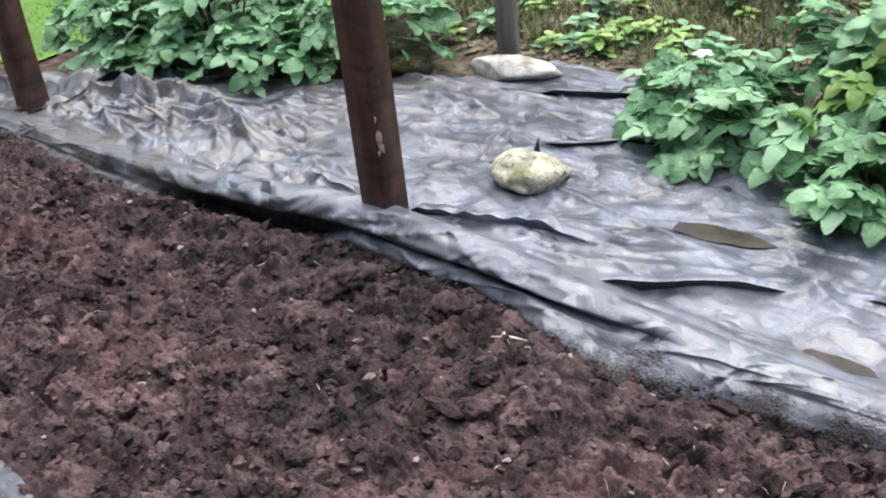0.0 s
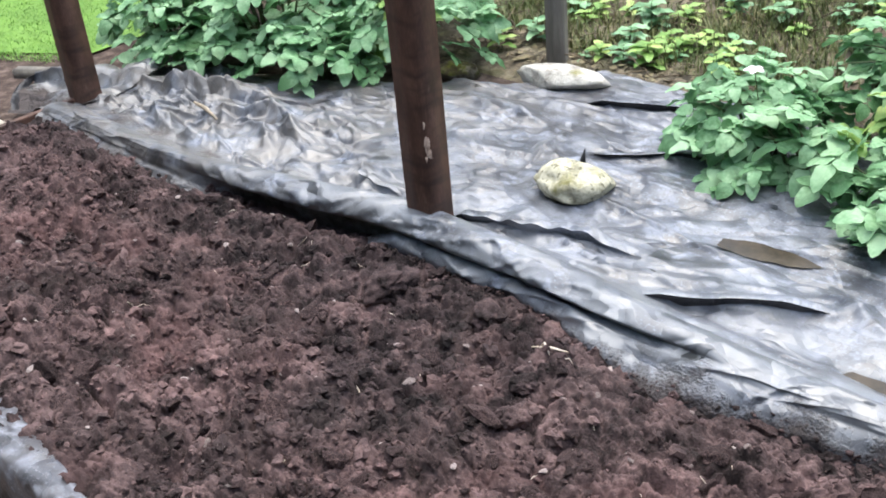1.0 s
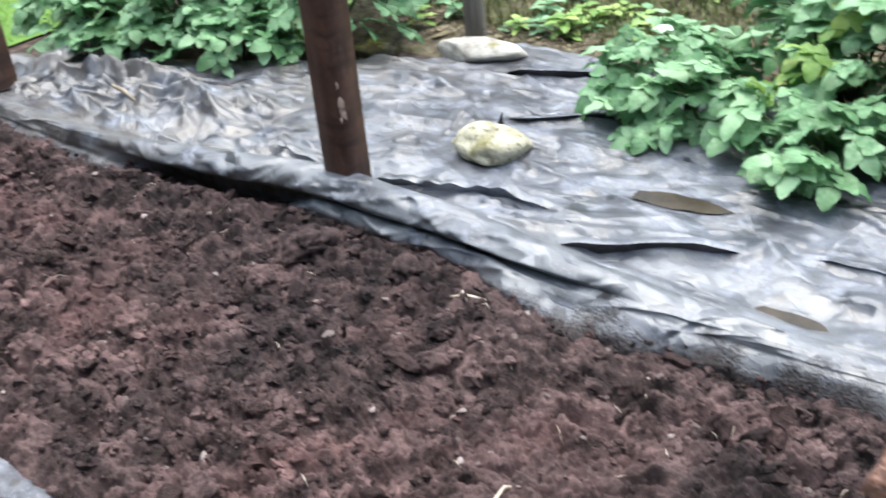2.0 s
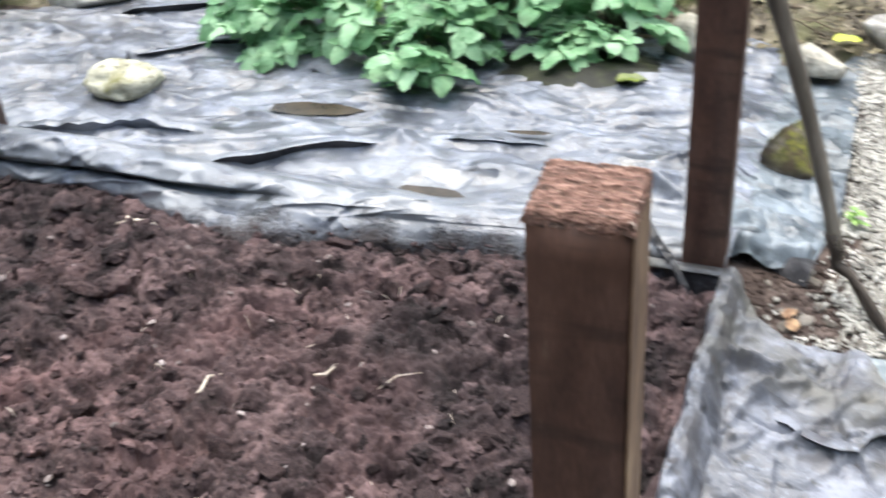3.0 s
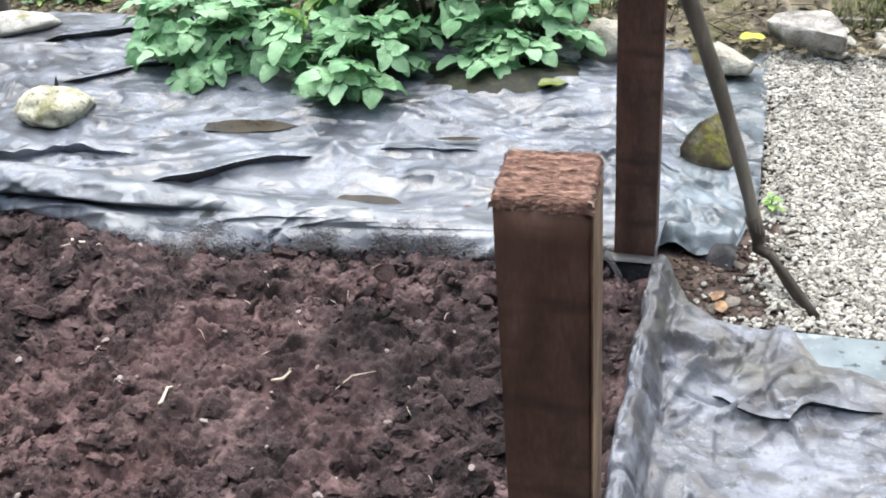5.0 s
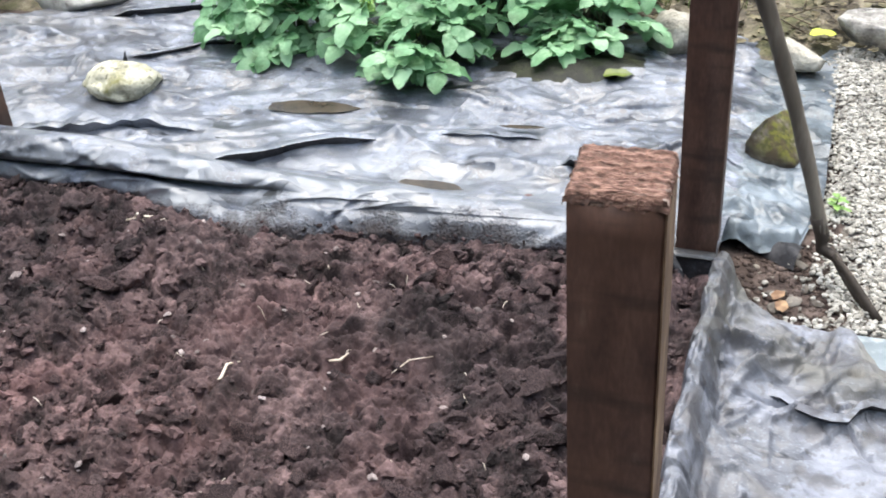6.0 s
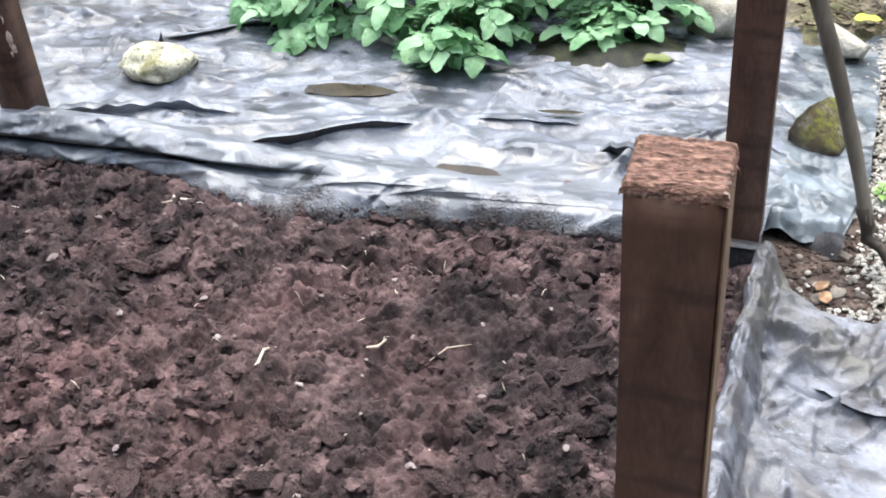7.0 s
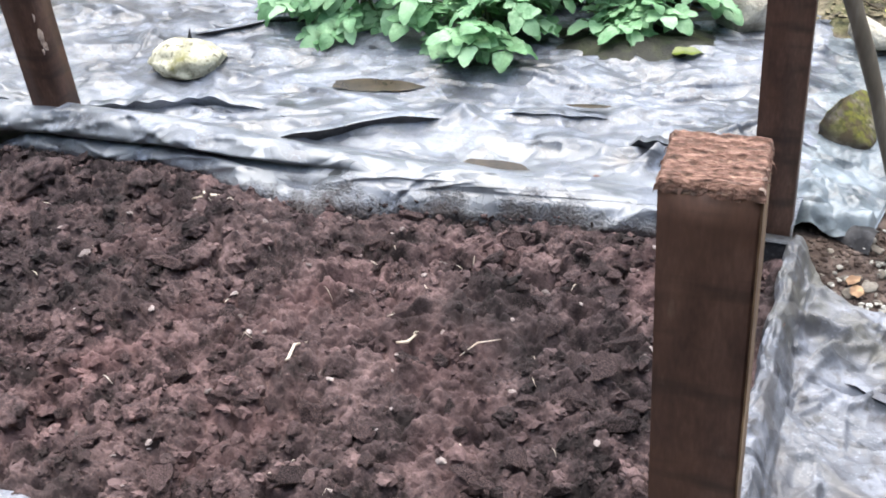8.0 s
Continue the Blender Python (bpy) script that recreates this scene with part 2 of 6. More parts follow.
def soil_smears(m, y_end):
    """Dirt rubbed onto the film where it touches the soil, thinning upwards in ragged streaks."""
    n, l = m.node_tree.nodes, m.node_tree.links
    p = n["Principled BSDF"]
    tc, s = n.new("ShaderNodeTexCoord"), n.new("ShaderNodeSeparateXYZ")
    l.new(tc.outputs["Object"], s.inputs[0])
    level = s.outputs[2]
    for scale, amount in ((5.0, -0.20), (26.0, -0.09), (140.0, -0.06)):
        t, up = n.new("ShaderNodeTexNoise"), n.new("ShaderNodeMath")
        t.inputs["Scale"].default_value, t.inputs["Detail"].default_value = scale, 8.0
        l.new(tc.outputs["Object"], t.inputs[0])
        up.operation, up.inputs[1].default_value = "MULTIPLY_ADD", amount
        l.new(t.outputs[0], up.inputs[0])
        l.new(level, up.inputs[2])
        level = up.outputs[0]
    along, more = n.new("ShaderNodeMapRange"), n.new("ShaderNodeMath")
    along.inputs["From Min"].default_value, along.inputs["From Max"].default_value = -0.82, -0.55
    along.inputs["To Max"].default_value = 0.024
    more.operation = "SUBTRACT"
    l.new(s.outputs[0], along.inputs[0])
    l.new(level, more.inputs[0])
    l.new(along.outputs[0], more.inputs[1])
    edge, fwd, mul = n.new("ShaderNodeMapRange"), n.new("ShaderNodeMapRange"), n.new("ShaderNodeMath")
    edge.inputs["From Min"].default_value, edge.inputs["From Max"].default_value, edge.inputs["To Max"].default_value = -0.150, -0.200, 0.85
    l.new(more.outputs[0], edge.inputs[0])
    fwd.inputs["From Min"].default_value, fwd.inputs["From Max"].default_value = y_end, y_end - 0.02
    l.new(s.outputs[1], fwd.inputs[0])
    mul.operation = "MULTIPLY"
    l.new(edge.outputs[0], mul.inputs[0])
    l.new(fwd.outputs[0], mul.inputs[1])
    mix = n.new("ShaderNodeMix")
    mix.data_type = "RGBA"
    l.new(mul.outputs[0], mix.inputs["Factor"])
    l.new(p.inputs["Base Color"].links[0].from_socket, mix.inputs["A"])
    mix.inputs["B"].default_value = (0.055, 0.043, 0.040, 1)
    l.new(mix.outputs["Result"], p.inputs["Base Color"])
    rougher(m, mul.outputs[0], 0.95)
    grain, high, relief = n.new("ShaderNodeTexNoise"), n.new("ShaderNodeMath"), n.new("ShaderNodeBump")
    grain.inputs["Scale"].default_value, grain.inputs["Detail"].default_value = 70.0, 8.0
    l.new(tc.outputs["Object"], grain.inputs[0])
    high.operation = "MULTIPLY"
    l.new(grain.outputs[0], high.inputs[0])
    l.new(mul.outputs[0], high.inputs[1])
    relief.inputs["Strength"].default_value, relief.inputs["Distance"].default_value = 1.0, 0.016
    l.new(high.outputs[0], relief.inputs["Height"])
    l.new(p.inputs["Normal"].links[0].from_socket, relief.inputs["Normal"])
    l.new(relief.outputs[0], p.inputs["Normal"])
    for name, value in (("Coat Weight", 0.0), ("Specular IOR Level", 0.1)):
        q = n.new("ShaderNodeMix")
        q.data_type = "FLOAT"
        l.new(mul.outputs[0], q.inputs[0])
        q.inputs[2].default_value, q.inputs[3].default_value = p.inputs[name].default_value, value
        l.new(q.outputs[0], p.inputs[name])


def tinted_end(m, x_from, x_to, colour, axis=0, rough=0.62):
    """Another colour that thickens towards one end of the sheet, broken by noise."""
    n, l = m.node_tree.nodes, m.node_tree.links
    p = n["Principled BSDF"]
    tc, s, t, r, a = n.new("ShaderNodeTexCoord"), n.new("ShaderNodeSeparateXYZ"), n.new("ShaderNodeTexNoise"), n.new("ShaderNodeMapRange"), n.new("ShaderNodeMath")
    l.new(tc.outputs["Object"], s.inputs[0])
    l.new(tc.outputs["Object"], t.inputs[0])
    t.inputs["Scale"].default_value, t.inputs["Detail"].default_value = 9.0, 8.0
    r.inputs["From Min"].default_value, r.inputs["From Max"].default_value = x_from, x_to
    l.new(s.outputs[axis], r.inputs[0])
    a.operation = "MULTIPLY"
    l.new(r.outputs[0], a.inputs[0])
    k = n.new("ShaderNodeMapRange")
    k.inputs["From Min"].default_value, k.inputs["From Max"].default_value = 0.35, 0.60
    l.new(t.outputs[0], k.inputs[0])
    l.new(k.outputs[0], a.inputs[1])
    mix = n.new("ShaderNodeMix")
    mix.data_type = "RGBA"
    l.new(a.outputs[0], mix.inputs["Factor"])
    l.new(p.inputs["Base Color"].links[0].from_socket, mix.inputs["A"])
    mix.inputs["B"].default_value = (*colour, 1)
    l.new(mix.outputs["Result"], p.inputs["Base Color"])
    rougher(m, a.outputs[0], rough)


def leaf_material(name, colours):
    """A leaf: glossy skin, and some light through the blade."""
    m = surface(name, colours, 9.0, rough=0.52, fine=70.0, bump=0.4, reach=0.004, per_object=0.42)
    n, l = m.node_tree.nodes, m.node_tree.links
    p, glow, mix = n["Principled BSDF"], n.new("ShaderNodeBsdfTranslucent"), n.new("ShaderNodeMixShader")
    mix.inputs[0].default_value = 0.28
    l.new(p.inputs["Base Color"].links[0].from_socket, glow.inputs[0])
    l.new(p.outputs[0], mix.inputs[1])
    l.new(glow.outputs[0], mix.inputs[2])
    l.new(mix.outputs[0], n["Material Output"].inputs[0])
    return m


def soil_patch(m, x, y, rx, ry, colour, amount):
    """Earth of another colour dug up in one place, with a broken outline."""
    n, l = m.node_tree.nodes, m.node_tree.links
    p = n["Principled BSDF"]
    tc, mp, length, t, add, r = (n.new("ShaderNode" + k) for k in ("NewGeometry", "Mapping", "VectorMath", "TexNoise", "Math", "MapRange"))
    mp.vector_type = "TEXTURE"
    mp.inputs["Location"].default_value, mp.inputs["Scale"].default_value = (x, y, 0), (rx, ry, 5.0)
    length.operation, add.operation, add.inputs[1].default_value = "LENGTH", "MULTIPLY_ADD", 2.2
    t.inputs["Scale"].default_value, t.inputs["Detail"].default_value = 11.0, 8.0
    l.new(tc.outputs["Position"], mp.inputs[0])
    l.new(tc.outputs["Position"], t.inputs[0])
    l.new(mp.outputs[0], length.inputs[0])
    l.new(t.outputs[0], add.inputs[0])
    l.new(length.outputs["Value"], add.inputs[2])
    r.inputs["From Min"].default_value, r.inputs["From Max"].default_value, r.inputs["To Max"].default_value = 2.15, 1.55, amount
    l.new(add.outputs[0], r.inputs[0])
    mix = n.new("ShaderNodeMix")
    mix.data_type = "RGBA"
    mix.blend_type = "MULTIPLY"
    l.new(r.outputs[0], mix.inputs["Factor"])
    l.new(p.inputs["Base Color"].links[0].from_socket, mix.inputs["A"])
    mix.inputs["B"].default_value = (*colour, 1)
    l.new(mix.outputs["Result"], p.inputs["Base Color"])


SOIL_TONES = [(0.016, 0.0122, 0.0122), (0.061, 0.0425, 0.0430), (0.150, 0.101, 0.099)]
SOIL = surface("soil", SOIL_TONES, 11.0, rough=0.95, fine=170.0, bump=1.0, reach=0.009, spec=0.15, detail=12.0, stops=[0.52, 0.67, 0.86])
CLOD = surface("clods", SOIL_TONES, 11.0, rough=0.95, fine=210.0, bump=1.0, reach=0.006, spec=0.15, per_island=0.20, detail=12.0, stops=[0.52, 0.67, 0.86])
LUMP = surface("lumps", SOIL_TONES, 14.0, rough=0.95, fine=210.0, bump=1.0, reach=0.008, spec=0.15, per_object=0.16, detail=12.0, stops=[0.52, 0.67, 0.86])
for m in (SOIL, CLOD):
    overlay(m, (0.030, 0.0245, 0.0245), 2.4, 0.50, 0.66, part=0.55)
    overlay(m, (0.105, 0.060, 0.059), 3.4, 0.52, 0.70, part=0.5)
for m in (SOIL, CLOD, LUMP):
    for x, y, rx, ry in ((-0.70, 1.50, 0.55, 0.34), (-1.75, 1.60, 0.55, 0.34), (-2.7, 1.75, 0.5, 0.3), (-0.35, 2.0, 0.25, 0.12)):
        soil_patch(m, x, y, rx, ry, (1.42, 1.34, 1.32), 0.85)
    for x, y, rx, ry in ((-1.75, 2.22, 0.75, 0.20), (0.15, 1.85, 0.40, 0.40), (-0.85, 2.15, 0.3, 0.16), (-1.25, 1.85, 0.22, 0.25)):
        soil_patch(m, x, y, rx, ry, (0.74, 0.78, 0.80), 0.75)
    overlay(m, (0.018, 0.015, 0.015), 38.0, 0.58, 0.70, part=0.4)
    overlay(m, (0.19, 0.145, 0.14), 120.0, 0.68, 0.74, part=0.8)
EARTH = surface("earth", [(0.028, 0.020, 0.017), (0.068, 0.049, 0.042), (0.15, 0.115, 0.10)], 16.0, rough=0.95, fine=90.0, bump=0.8, reach=0.01, spec=0.2)
# earth darkened to near-black as the painted shade under the potato leaves
SHADE_EARTH = surface("shade_earth", [(0.006, 0.006, 0.005), (0.014, 0.015, 0.009), (0.035, 0.040, 0.014)], 14.0, rough=0.6, fine=90.0, bump=1.0, reach=0.01, spec=0.3)
BANK = surface("bank_litter", [(0.045, 0.037, 0.028), (0.120, 0.100, 0.074), (0.26, 0.225, 0.165)], 13.0, rough=0.95, fine=90.0, bump=1.0, reach=0.02, spec=0.2)
overlay(BANK, (0.092, 0.096, 0.040), 5.0, 0.48, 0.64, part=0.65)
overlay(BANK, (0.030, 0.025, 0.018), 10.0, 0.54, 0.64, part=0.7)
overlay(BANK, (0.18, 0.165, 0.09), 26.0, 0.58, 0.68, part=0.7)
SHEET = plastic_material("polythene", (0.150, 0.165, 0.206), 0.42, 0.58)
# paler towards the bed
tinted_end(SHEET, 2.95, 2.60, (0.170, 0.180, 0.202), axis=1, rough=0.38)
# dry dust thickening towards the left end
tinted_end(SHEET, -1.5, -2.5, (0.112, 0.106, 0.106), rough=0.48)
soil_smears(SHEET, 2.46)
SHEET_BLUE = plastic_material("clean_polythene", (0.105, 0.128, 0.148), 0.42, 0.60, (0.036, 0.043, 0.051), 0.36, 0.25, 0.7)
# paler towards its near edge
tinted_end(SHEET_BLUE, 3.10, 2.85, (0.19, 0.225, 0.26), axis=1)
SHEET_OLD = plastic_material("dusty_polythene", (0.165, 0.172, 0.200), 0.38, 0.56, (0.050, 0.050, 0.057), 0.40, 0.20, 0.5, (0.24, 0.30, 0.28))
overlay(SHEET_OLD, (0.24, 0.25, 0.295), 5.0, 0.48, 0.62, part=0.65)
overlay(SHEET_OLD, (0.075, 0.072, 0.078), 11.0, 0.52, 0.62, part=0.85)
overlay(SHEET_OLD, (0.05, 0.045, 0.043), 24.0, 0.60, 0.68, part=0.8)
overlay(SHEET_OLD, (0.12, 0.115, 0.12), 42.0, 0.57, 0.67, part=0.6)
# dry brownish dust thickening towards the far edge
tinted_end(SHEET_OLD, 2.02, 2.16, (0.125, 0.12, 0.108), axis=1)
# bare black film; its near-black also paints the shade under standing folds
FILM = plastic_material("bare_film_fold_shade", (0.050, 0.048, 0.052), 0.5, 0.75, (0.020, 0.020, 0.023), 0.4, 0.0, 0.3)
TIMBER = surface("stained_timber", [(0.040, 0.021, 0.017), (0.078, 0.041, 0.031), (0.135, 0.075, 0.056)], 5.0, rough=0.55, fine=40.0, bump=0.2, reach=0.003, stretch=(4, 4, 1.2), spec=0.4)
overlay(TIMBER, (0.125, 0.064, 0.042), 5.0, 0.50, 0.70, stretch=(1, 1, 1.6), part=0.45)
overlay(TIMBER, (0.030, 0.018, 0.015), 6.0, 0.52, 0.66, stretch=(0.7, 0.7, 3.5), part=0.7)
overlay(TIMBER, (0.17, 0.12, 0.09), 30.0, 0.66, 0.74, stretch=(1, 1, 0.4), part=0.5)
ENDGRAIN = surface("end_grain", [(0.05, 0.029, 0.020), (0.155, 0.083, 0.062), (0.33, 0.195, 0.15)], 100.0, rough=0.95, fine=280.0, bump=1.0, reach=0.008, stretch=(0.6, 1.7, 1))
overlay(ENDGRAIN, (0.045, 0.026, 0.02), 40.0, 0.58, 0.70, stretch=(0.5, 2.4, 1))
overlay(ENDGRAIN, (0.36, 0.25, 0.19), 150.0, 0.60, 0.70, stretch=(0.4, 1.6, 1), part=0.7)
BARE = surface("bare_timber", [(0.15, 0.10, 0.085), (0.30, 0.22, 0.18), (0.46, 0.37, 0.32)], 60.0, rough=0.85, fine=160.0, bump=0.6, reach=0.002)
SAWN = surface("sawn_side", [(0.09, 0.05, 0.03), (0.19, 0.12, 0.07), (0.32, 0.22, 0.13)], 14.0, rough=0.8, fine=60.0, bump=0.3, reach=0.002, stretch=(1, 1, 0.6))
GREYWOOD = surface("weathered_timber", [(0.10, 0.09, 0.08), (0.20, 0.185, 0.165)], 8.0, rough=0.85, fine=50.0, bump=0.5, reach=0.004, stretch=(5, 5, 0.6))
HANDLE = surface("worn_handle", [(0.06, 0.05, 0.038), (0.14, 0.12, 0.095), (0.26, 0.23, 0.19)], 14.0, rough=0.7, fine=60.0, bump=0.5, reach=0.003, stretch=(1, 1, 0.2))
STEEL = surface("rusty_steel", [(0.030, 0.024, 0.020), (0.085, 0.068, 0.056)], 20.0, rough=0.65, fine=90.0, bump=0.4, reach=0.002, metal=0.4)
ROCK = surface("pale_rock", [(0.17, 0.155, 0.13), (0.36, 0.335, 0.28), (0.56, 0.53, 0.46)], 18.0, rough=0.9, fine=110.0, bump=1.0, reach=0.012)
GREYROCK = surface("grey_rock", [(0.11, 0.102, 0.090), (0.29, 0.272, 0.25), (0.50, 0.48, 0.45)], 14.0, rough=0.9, fine=110.0, bump=1.0, reach=0.012)
LICHEN = surface("lichen_rock", [(0.22, 0.21, 0.15), (0.46, 0.44, 0.33), (0.66, 0.64, 0.52)], 22.0, rough=0.95, fine=120.0, bump=1.0, reach=0.012)
overlay(LICHEN, (0.20, 0.19, 0.08), 13.0, 0.54, 0.68)
overlay(LICHEN, (0.16, 0.15, 0.10), 55.0, 0.58, 0.66)
MOSSY = surface("mossy_rock", [(0.04, 0.034, 0.028), (0.11, 0.095, 0.075), (0.24, 0.21, 0.17)], 14.0, rough=0.95, fine=90.0, bump=0.8, reach=0.006)
overlay(MOSSY, (0.105, 0.105, 0.014), 22.0, 0.40, 0.54, upward=True)
overlay(MOSSY, (0.045, 0.045, 0.010), 55.0, 0.46, 0.60, upward=True)
overlay(MOSSY, (0.055, 0.038, 0.022), 28.0, 0.48, 0.60, part=0.8)
WHITEROCK = surface("whitish_rock", [(0.20, 0.18, 0.16), (0.42, 0.40, 0.36), (0.62, 0.60, 0.55)], 18.0, rough=0.9, fine=110.0, bump=1.0, reach=0.012)
overlay(WHITEROCK, (0.16, 0.15, 0.03), 7.0, 0.6, 0.7, upward=True)
GRAVEL = surface("gravel_stones", [(0.15, 0.14, 0.125), (0.30, 0.285, 0.25), (0.48, 0.46, 0.42)], 25.0, rough=0.85, fine=150.0, bump=0.4, reach=0.002, per_island=0.36)
DIRTSTONE = surface("dirty_stone", [(0.06, 0.050, 0.042), (0.14, 0.12, 0.10), (0.27, 0.24, 0.205)], 20.0, rough=0.9, fine=110.0, bump=0.8, reach=0.006, per_object=0.4)
PEBBLE = surface("loose_pebble", [(0.15, 0.14, 0.125), (0.30, 0.285, 0.25), (0.48, 0.46, 0.42)], 25.0, rough=0.85, fine=150.0, bump=0.4, reach=0.002, per_object=0.45)
CHIP = surface("stone_chip", [(0.08, 0.062, 0.058), (0.15, 0.118, 0.112), (0.30, 0.25, 0.24)], 25.0, rough=0.85, fine=150.0, bump=0.4, reach=0.002, per_object=0.5)
GRIT = surface("gritty_earth", [(0.08, 0.068, 0.058), (0.17, 0.15, 0.13), (0.30, 0.27, 0.24)], 14.0, rough=0.95, fine=120.0, bump=1.0, reach=0.01, spec=0.2)
SLATE = surface("blue_slate", [(0.16, 0.19, 0.21), (0.27, 0.31, 0.33)], 9.0, rough=0.6, fine=50.0, bump=0.2, reach=0.003)
overlay(SLATE, (0.05, 0.06, 0.062), 22.0, 0.60, 0.66)
overlay(SLATE, (0.42, 0.45, 0.46), 15.0, 0.60, 0.72)
STRAW = surface("straw", [(0.40, 0.33, 0.25), (0.66, 0.58, 0.50)], 20.0, rough=0.8, bump=0.2, reach=0.001, per_object=0.2)
LEAF = leaf_material("potato_leaf", [(0.075, 0.18, 0.07), (0.18, 0.36, 0.18), (0.33, 0.53, 0.31)])
LEAF_PALE = leaf_material("yellowing_leaf", [(0.15, 0.29, 0.06), (0.27, 0.44, 0.12), (0.44, 0.56, 0.18)])
STEM = surface("leaf_stem", [(0.05, 0.08, 0.03), (0.10, 0.12, 0.06)], 10.0, rough=0.6, bump=0.1, reach=0.001)
RUST = surface("rusty_leaf", [(0.06, 0.025, 0.022), (0.16, 0.085, 0.075)], 30.0, rough=0.8, bump=0.3, reach=0.002)
PLANK = surface("pale_plank", [(0.20, 0.165, 0.12), (0.38, 0.32, 0.25)], 8.0, rough=0.8, fine=60.0, bump=0.3, reach=0.002, stretch=(6, 0.5, 6))
YELLOW = surface("yellow_leaf", [(0.33, 0.38, 0.02), (0.52, 0.55, 0.05)], 10.0, rough=0.6, bump=0.2, reach=0.002)
DEADLEAF = surface("dead_leaf", [(0.18, 0.10, 0.055), (0.38, 0.25, 0.14), (0.55, 0.41, 0.27)], 12.0, rough=0.8, bump=0.3, reach=0.002, per_object=0.4)
PETAL = surface("white_petal", [(0.75, 0.72, 0.78), (0.85, 0.83, 0.86)], 20.0, rough=0.6, bump=0.1, reach=0.001)
GRASS = surface("grass", [(0.06, 0.085, 0.022), (0.13, 0.16, 0.05), (0.26, 0.24, 0.12)], 4.0, rough=0.6, fine=30.0, bump=0.0, per_island=0.35)
LAWN = surface("lawn_grass", [(0.09, 0.20, 0.02), (0.14, 0.28, 0.035)], 4.0, rough=0.6, fine=30.0, bump=0.0, per_island=0.3)
SURROUND = surface("dark_surround", [(0.012, 0.022, 0.008), (0.03, 0.055, 0.018), (0.06, 0.09, 0.03)], 0.8, rough=0.9, fine=6.0, bump=1.0, reach=0.3, spec=0.2)
TWIG = surface("twig", [(0.06, 0.045, 0.03), (0.16, 0.12, 0.08)], 20.0, rough=0.9, bump=0.3, reach=0.001, per_island=0.3)
WATER = surface("muddy_water", [(0.022, 0.017, 0.012), (0.060, 0.045, 0.030)], 14.0, rough=0.25, bump=0.03, reach=0.001, spec=0.2)
WETLEAF = surface("wet_leaf", [(0.06, 0.085, 0.008), (0.13, 0.16, 0.012)], 20.0, rough=0.4, bump=0.3, reach=0.002)

# ---- ground ----
def ground_z(x, y):
    z = -0.115 + 0.012 * (fbm(x * 3, y * 3, 3, 11) - 0.5)
    z = z + 0.55 * smooth(4.15, 6.5, y + 0.12 * (x + 0.5) * (x < -0.5)) + 0.5 * smooth(6.0, 14.0, y)
    return z + 0.05 * (fbm(x * 2.2, y * 2.2, 4, 5) - 0.5) * smooth(3.9, 4.4, y)


def spread(lo, hi, step, far):
    core = np.arange(lo, hi + step / 2, step)
    out = np.array([0.3, 0.8, 1.8, 4, 9, 20, 45, far])
    return np.concatenate([lo - out[::-1], core, hi + out])


gx, gy = np.meshgrid(spread(-6.5, 3.0, 0.04, 300), spread(-1.0, 6.5, 0.04, 300), indexing="ij")
inside = smooth(-3.7, -3.6, gx) * (1 - smooth(0.5, 0.6, gx)) * smooth(1.1, 1.2, gy) * (1 - smooth(2.35, 2.45, gy))
gz = ground_z(gx, gy) - 0.05 * inside
ground = new("ground", mesh_np("ground", np.stack([gx, gy, gz], -1).reshape(-1, 3), grid_faces(*gx.shape), EARTH))
tagged(ground, "bare brown earth with leaf litter round the bed", "ground", kind="structure")

bx, by = np.meshgrid(np.arange(-6.0, 3.2, 0.022), np.arange(3.78, 6.6, 0.022), indexing="ij")
start_y = 3.78 + 0.20 * smooth(0.72, 0.84, bx)
bz = ground_z(bx, by) + 0.004 - 0.05 * smooth(0.02, -0.04, by - start_y) + (0.05 * fbm(bx * 6, by * 6, 4, 9) + 0.03 * fbm(bx * 20, by * 20, 2, 13)) * smooth(0.0, 0.22, by - start_y)
bank = new("bank", mesh_np("bank", np.stack([bx, by, bz], -1).reshape(-1, 3), grid_faces(*bx.shape), BANK))
tagged(bank, "rising bank of dry grass, moss and leaf litter", "bank", kind="structure")

# unseen dark ring added all round, to darken reflections and low sky light
ha = np.linspace(0, 2 * math.pi, 241)
hr = 12.5 + 1.6 * fbm(np.cos(ha) * 3 + 5, np.sin(ha) * 3 + 5, 3, 201)
hl = np.linspace(0, 1, 26)
HA, HL = np.meshgrid(np.arange(241), hl, indexing="ij")
# stands higher behind the camera, so steep near faces reflect dark
behind = smooth(0.1, -0.6, np.sin(ha))[HA]
top = 5.9 + 4.6 * behind + 3.0 * (fbm(np.cos(ha) * 6 + 9, np.sin(ha) * 6 + 9, 4, 202)[HA] - 0.45)
rr = hr[HA] + 1.5 * (fbm(np.cos(ha)[HA] * 16 + 20, HL * 7 + np.sin(ha)[HA] * 16, 3, 203) - 0.5)
hv = np.stack([-1.3 + rr * np.cos(ha)[HA], 2.0 + rr * np.sin(ha)[HA], -0.3 + HL * top], -1)
tagged(new("unseen_surround", mesh_np("unseen_surround", hv.reshape(-1, 3), grid_faces(241, 26), SURROUND)), "unseen dark green surround added to darken reflections and low sky light", "hedge", kind="structure")


def lane(x, table):
    return np.interp(x, [a for a, _ in table], [b for _, b in table])


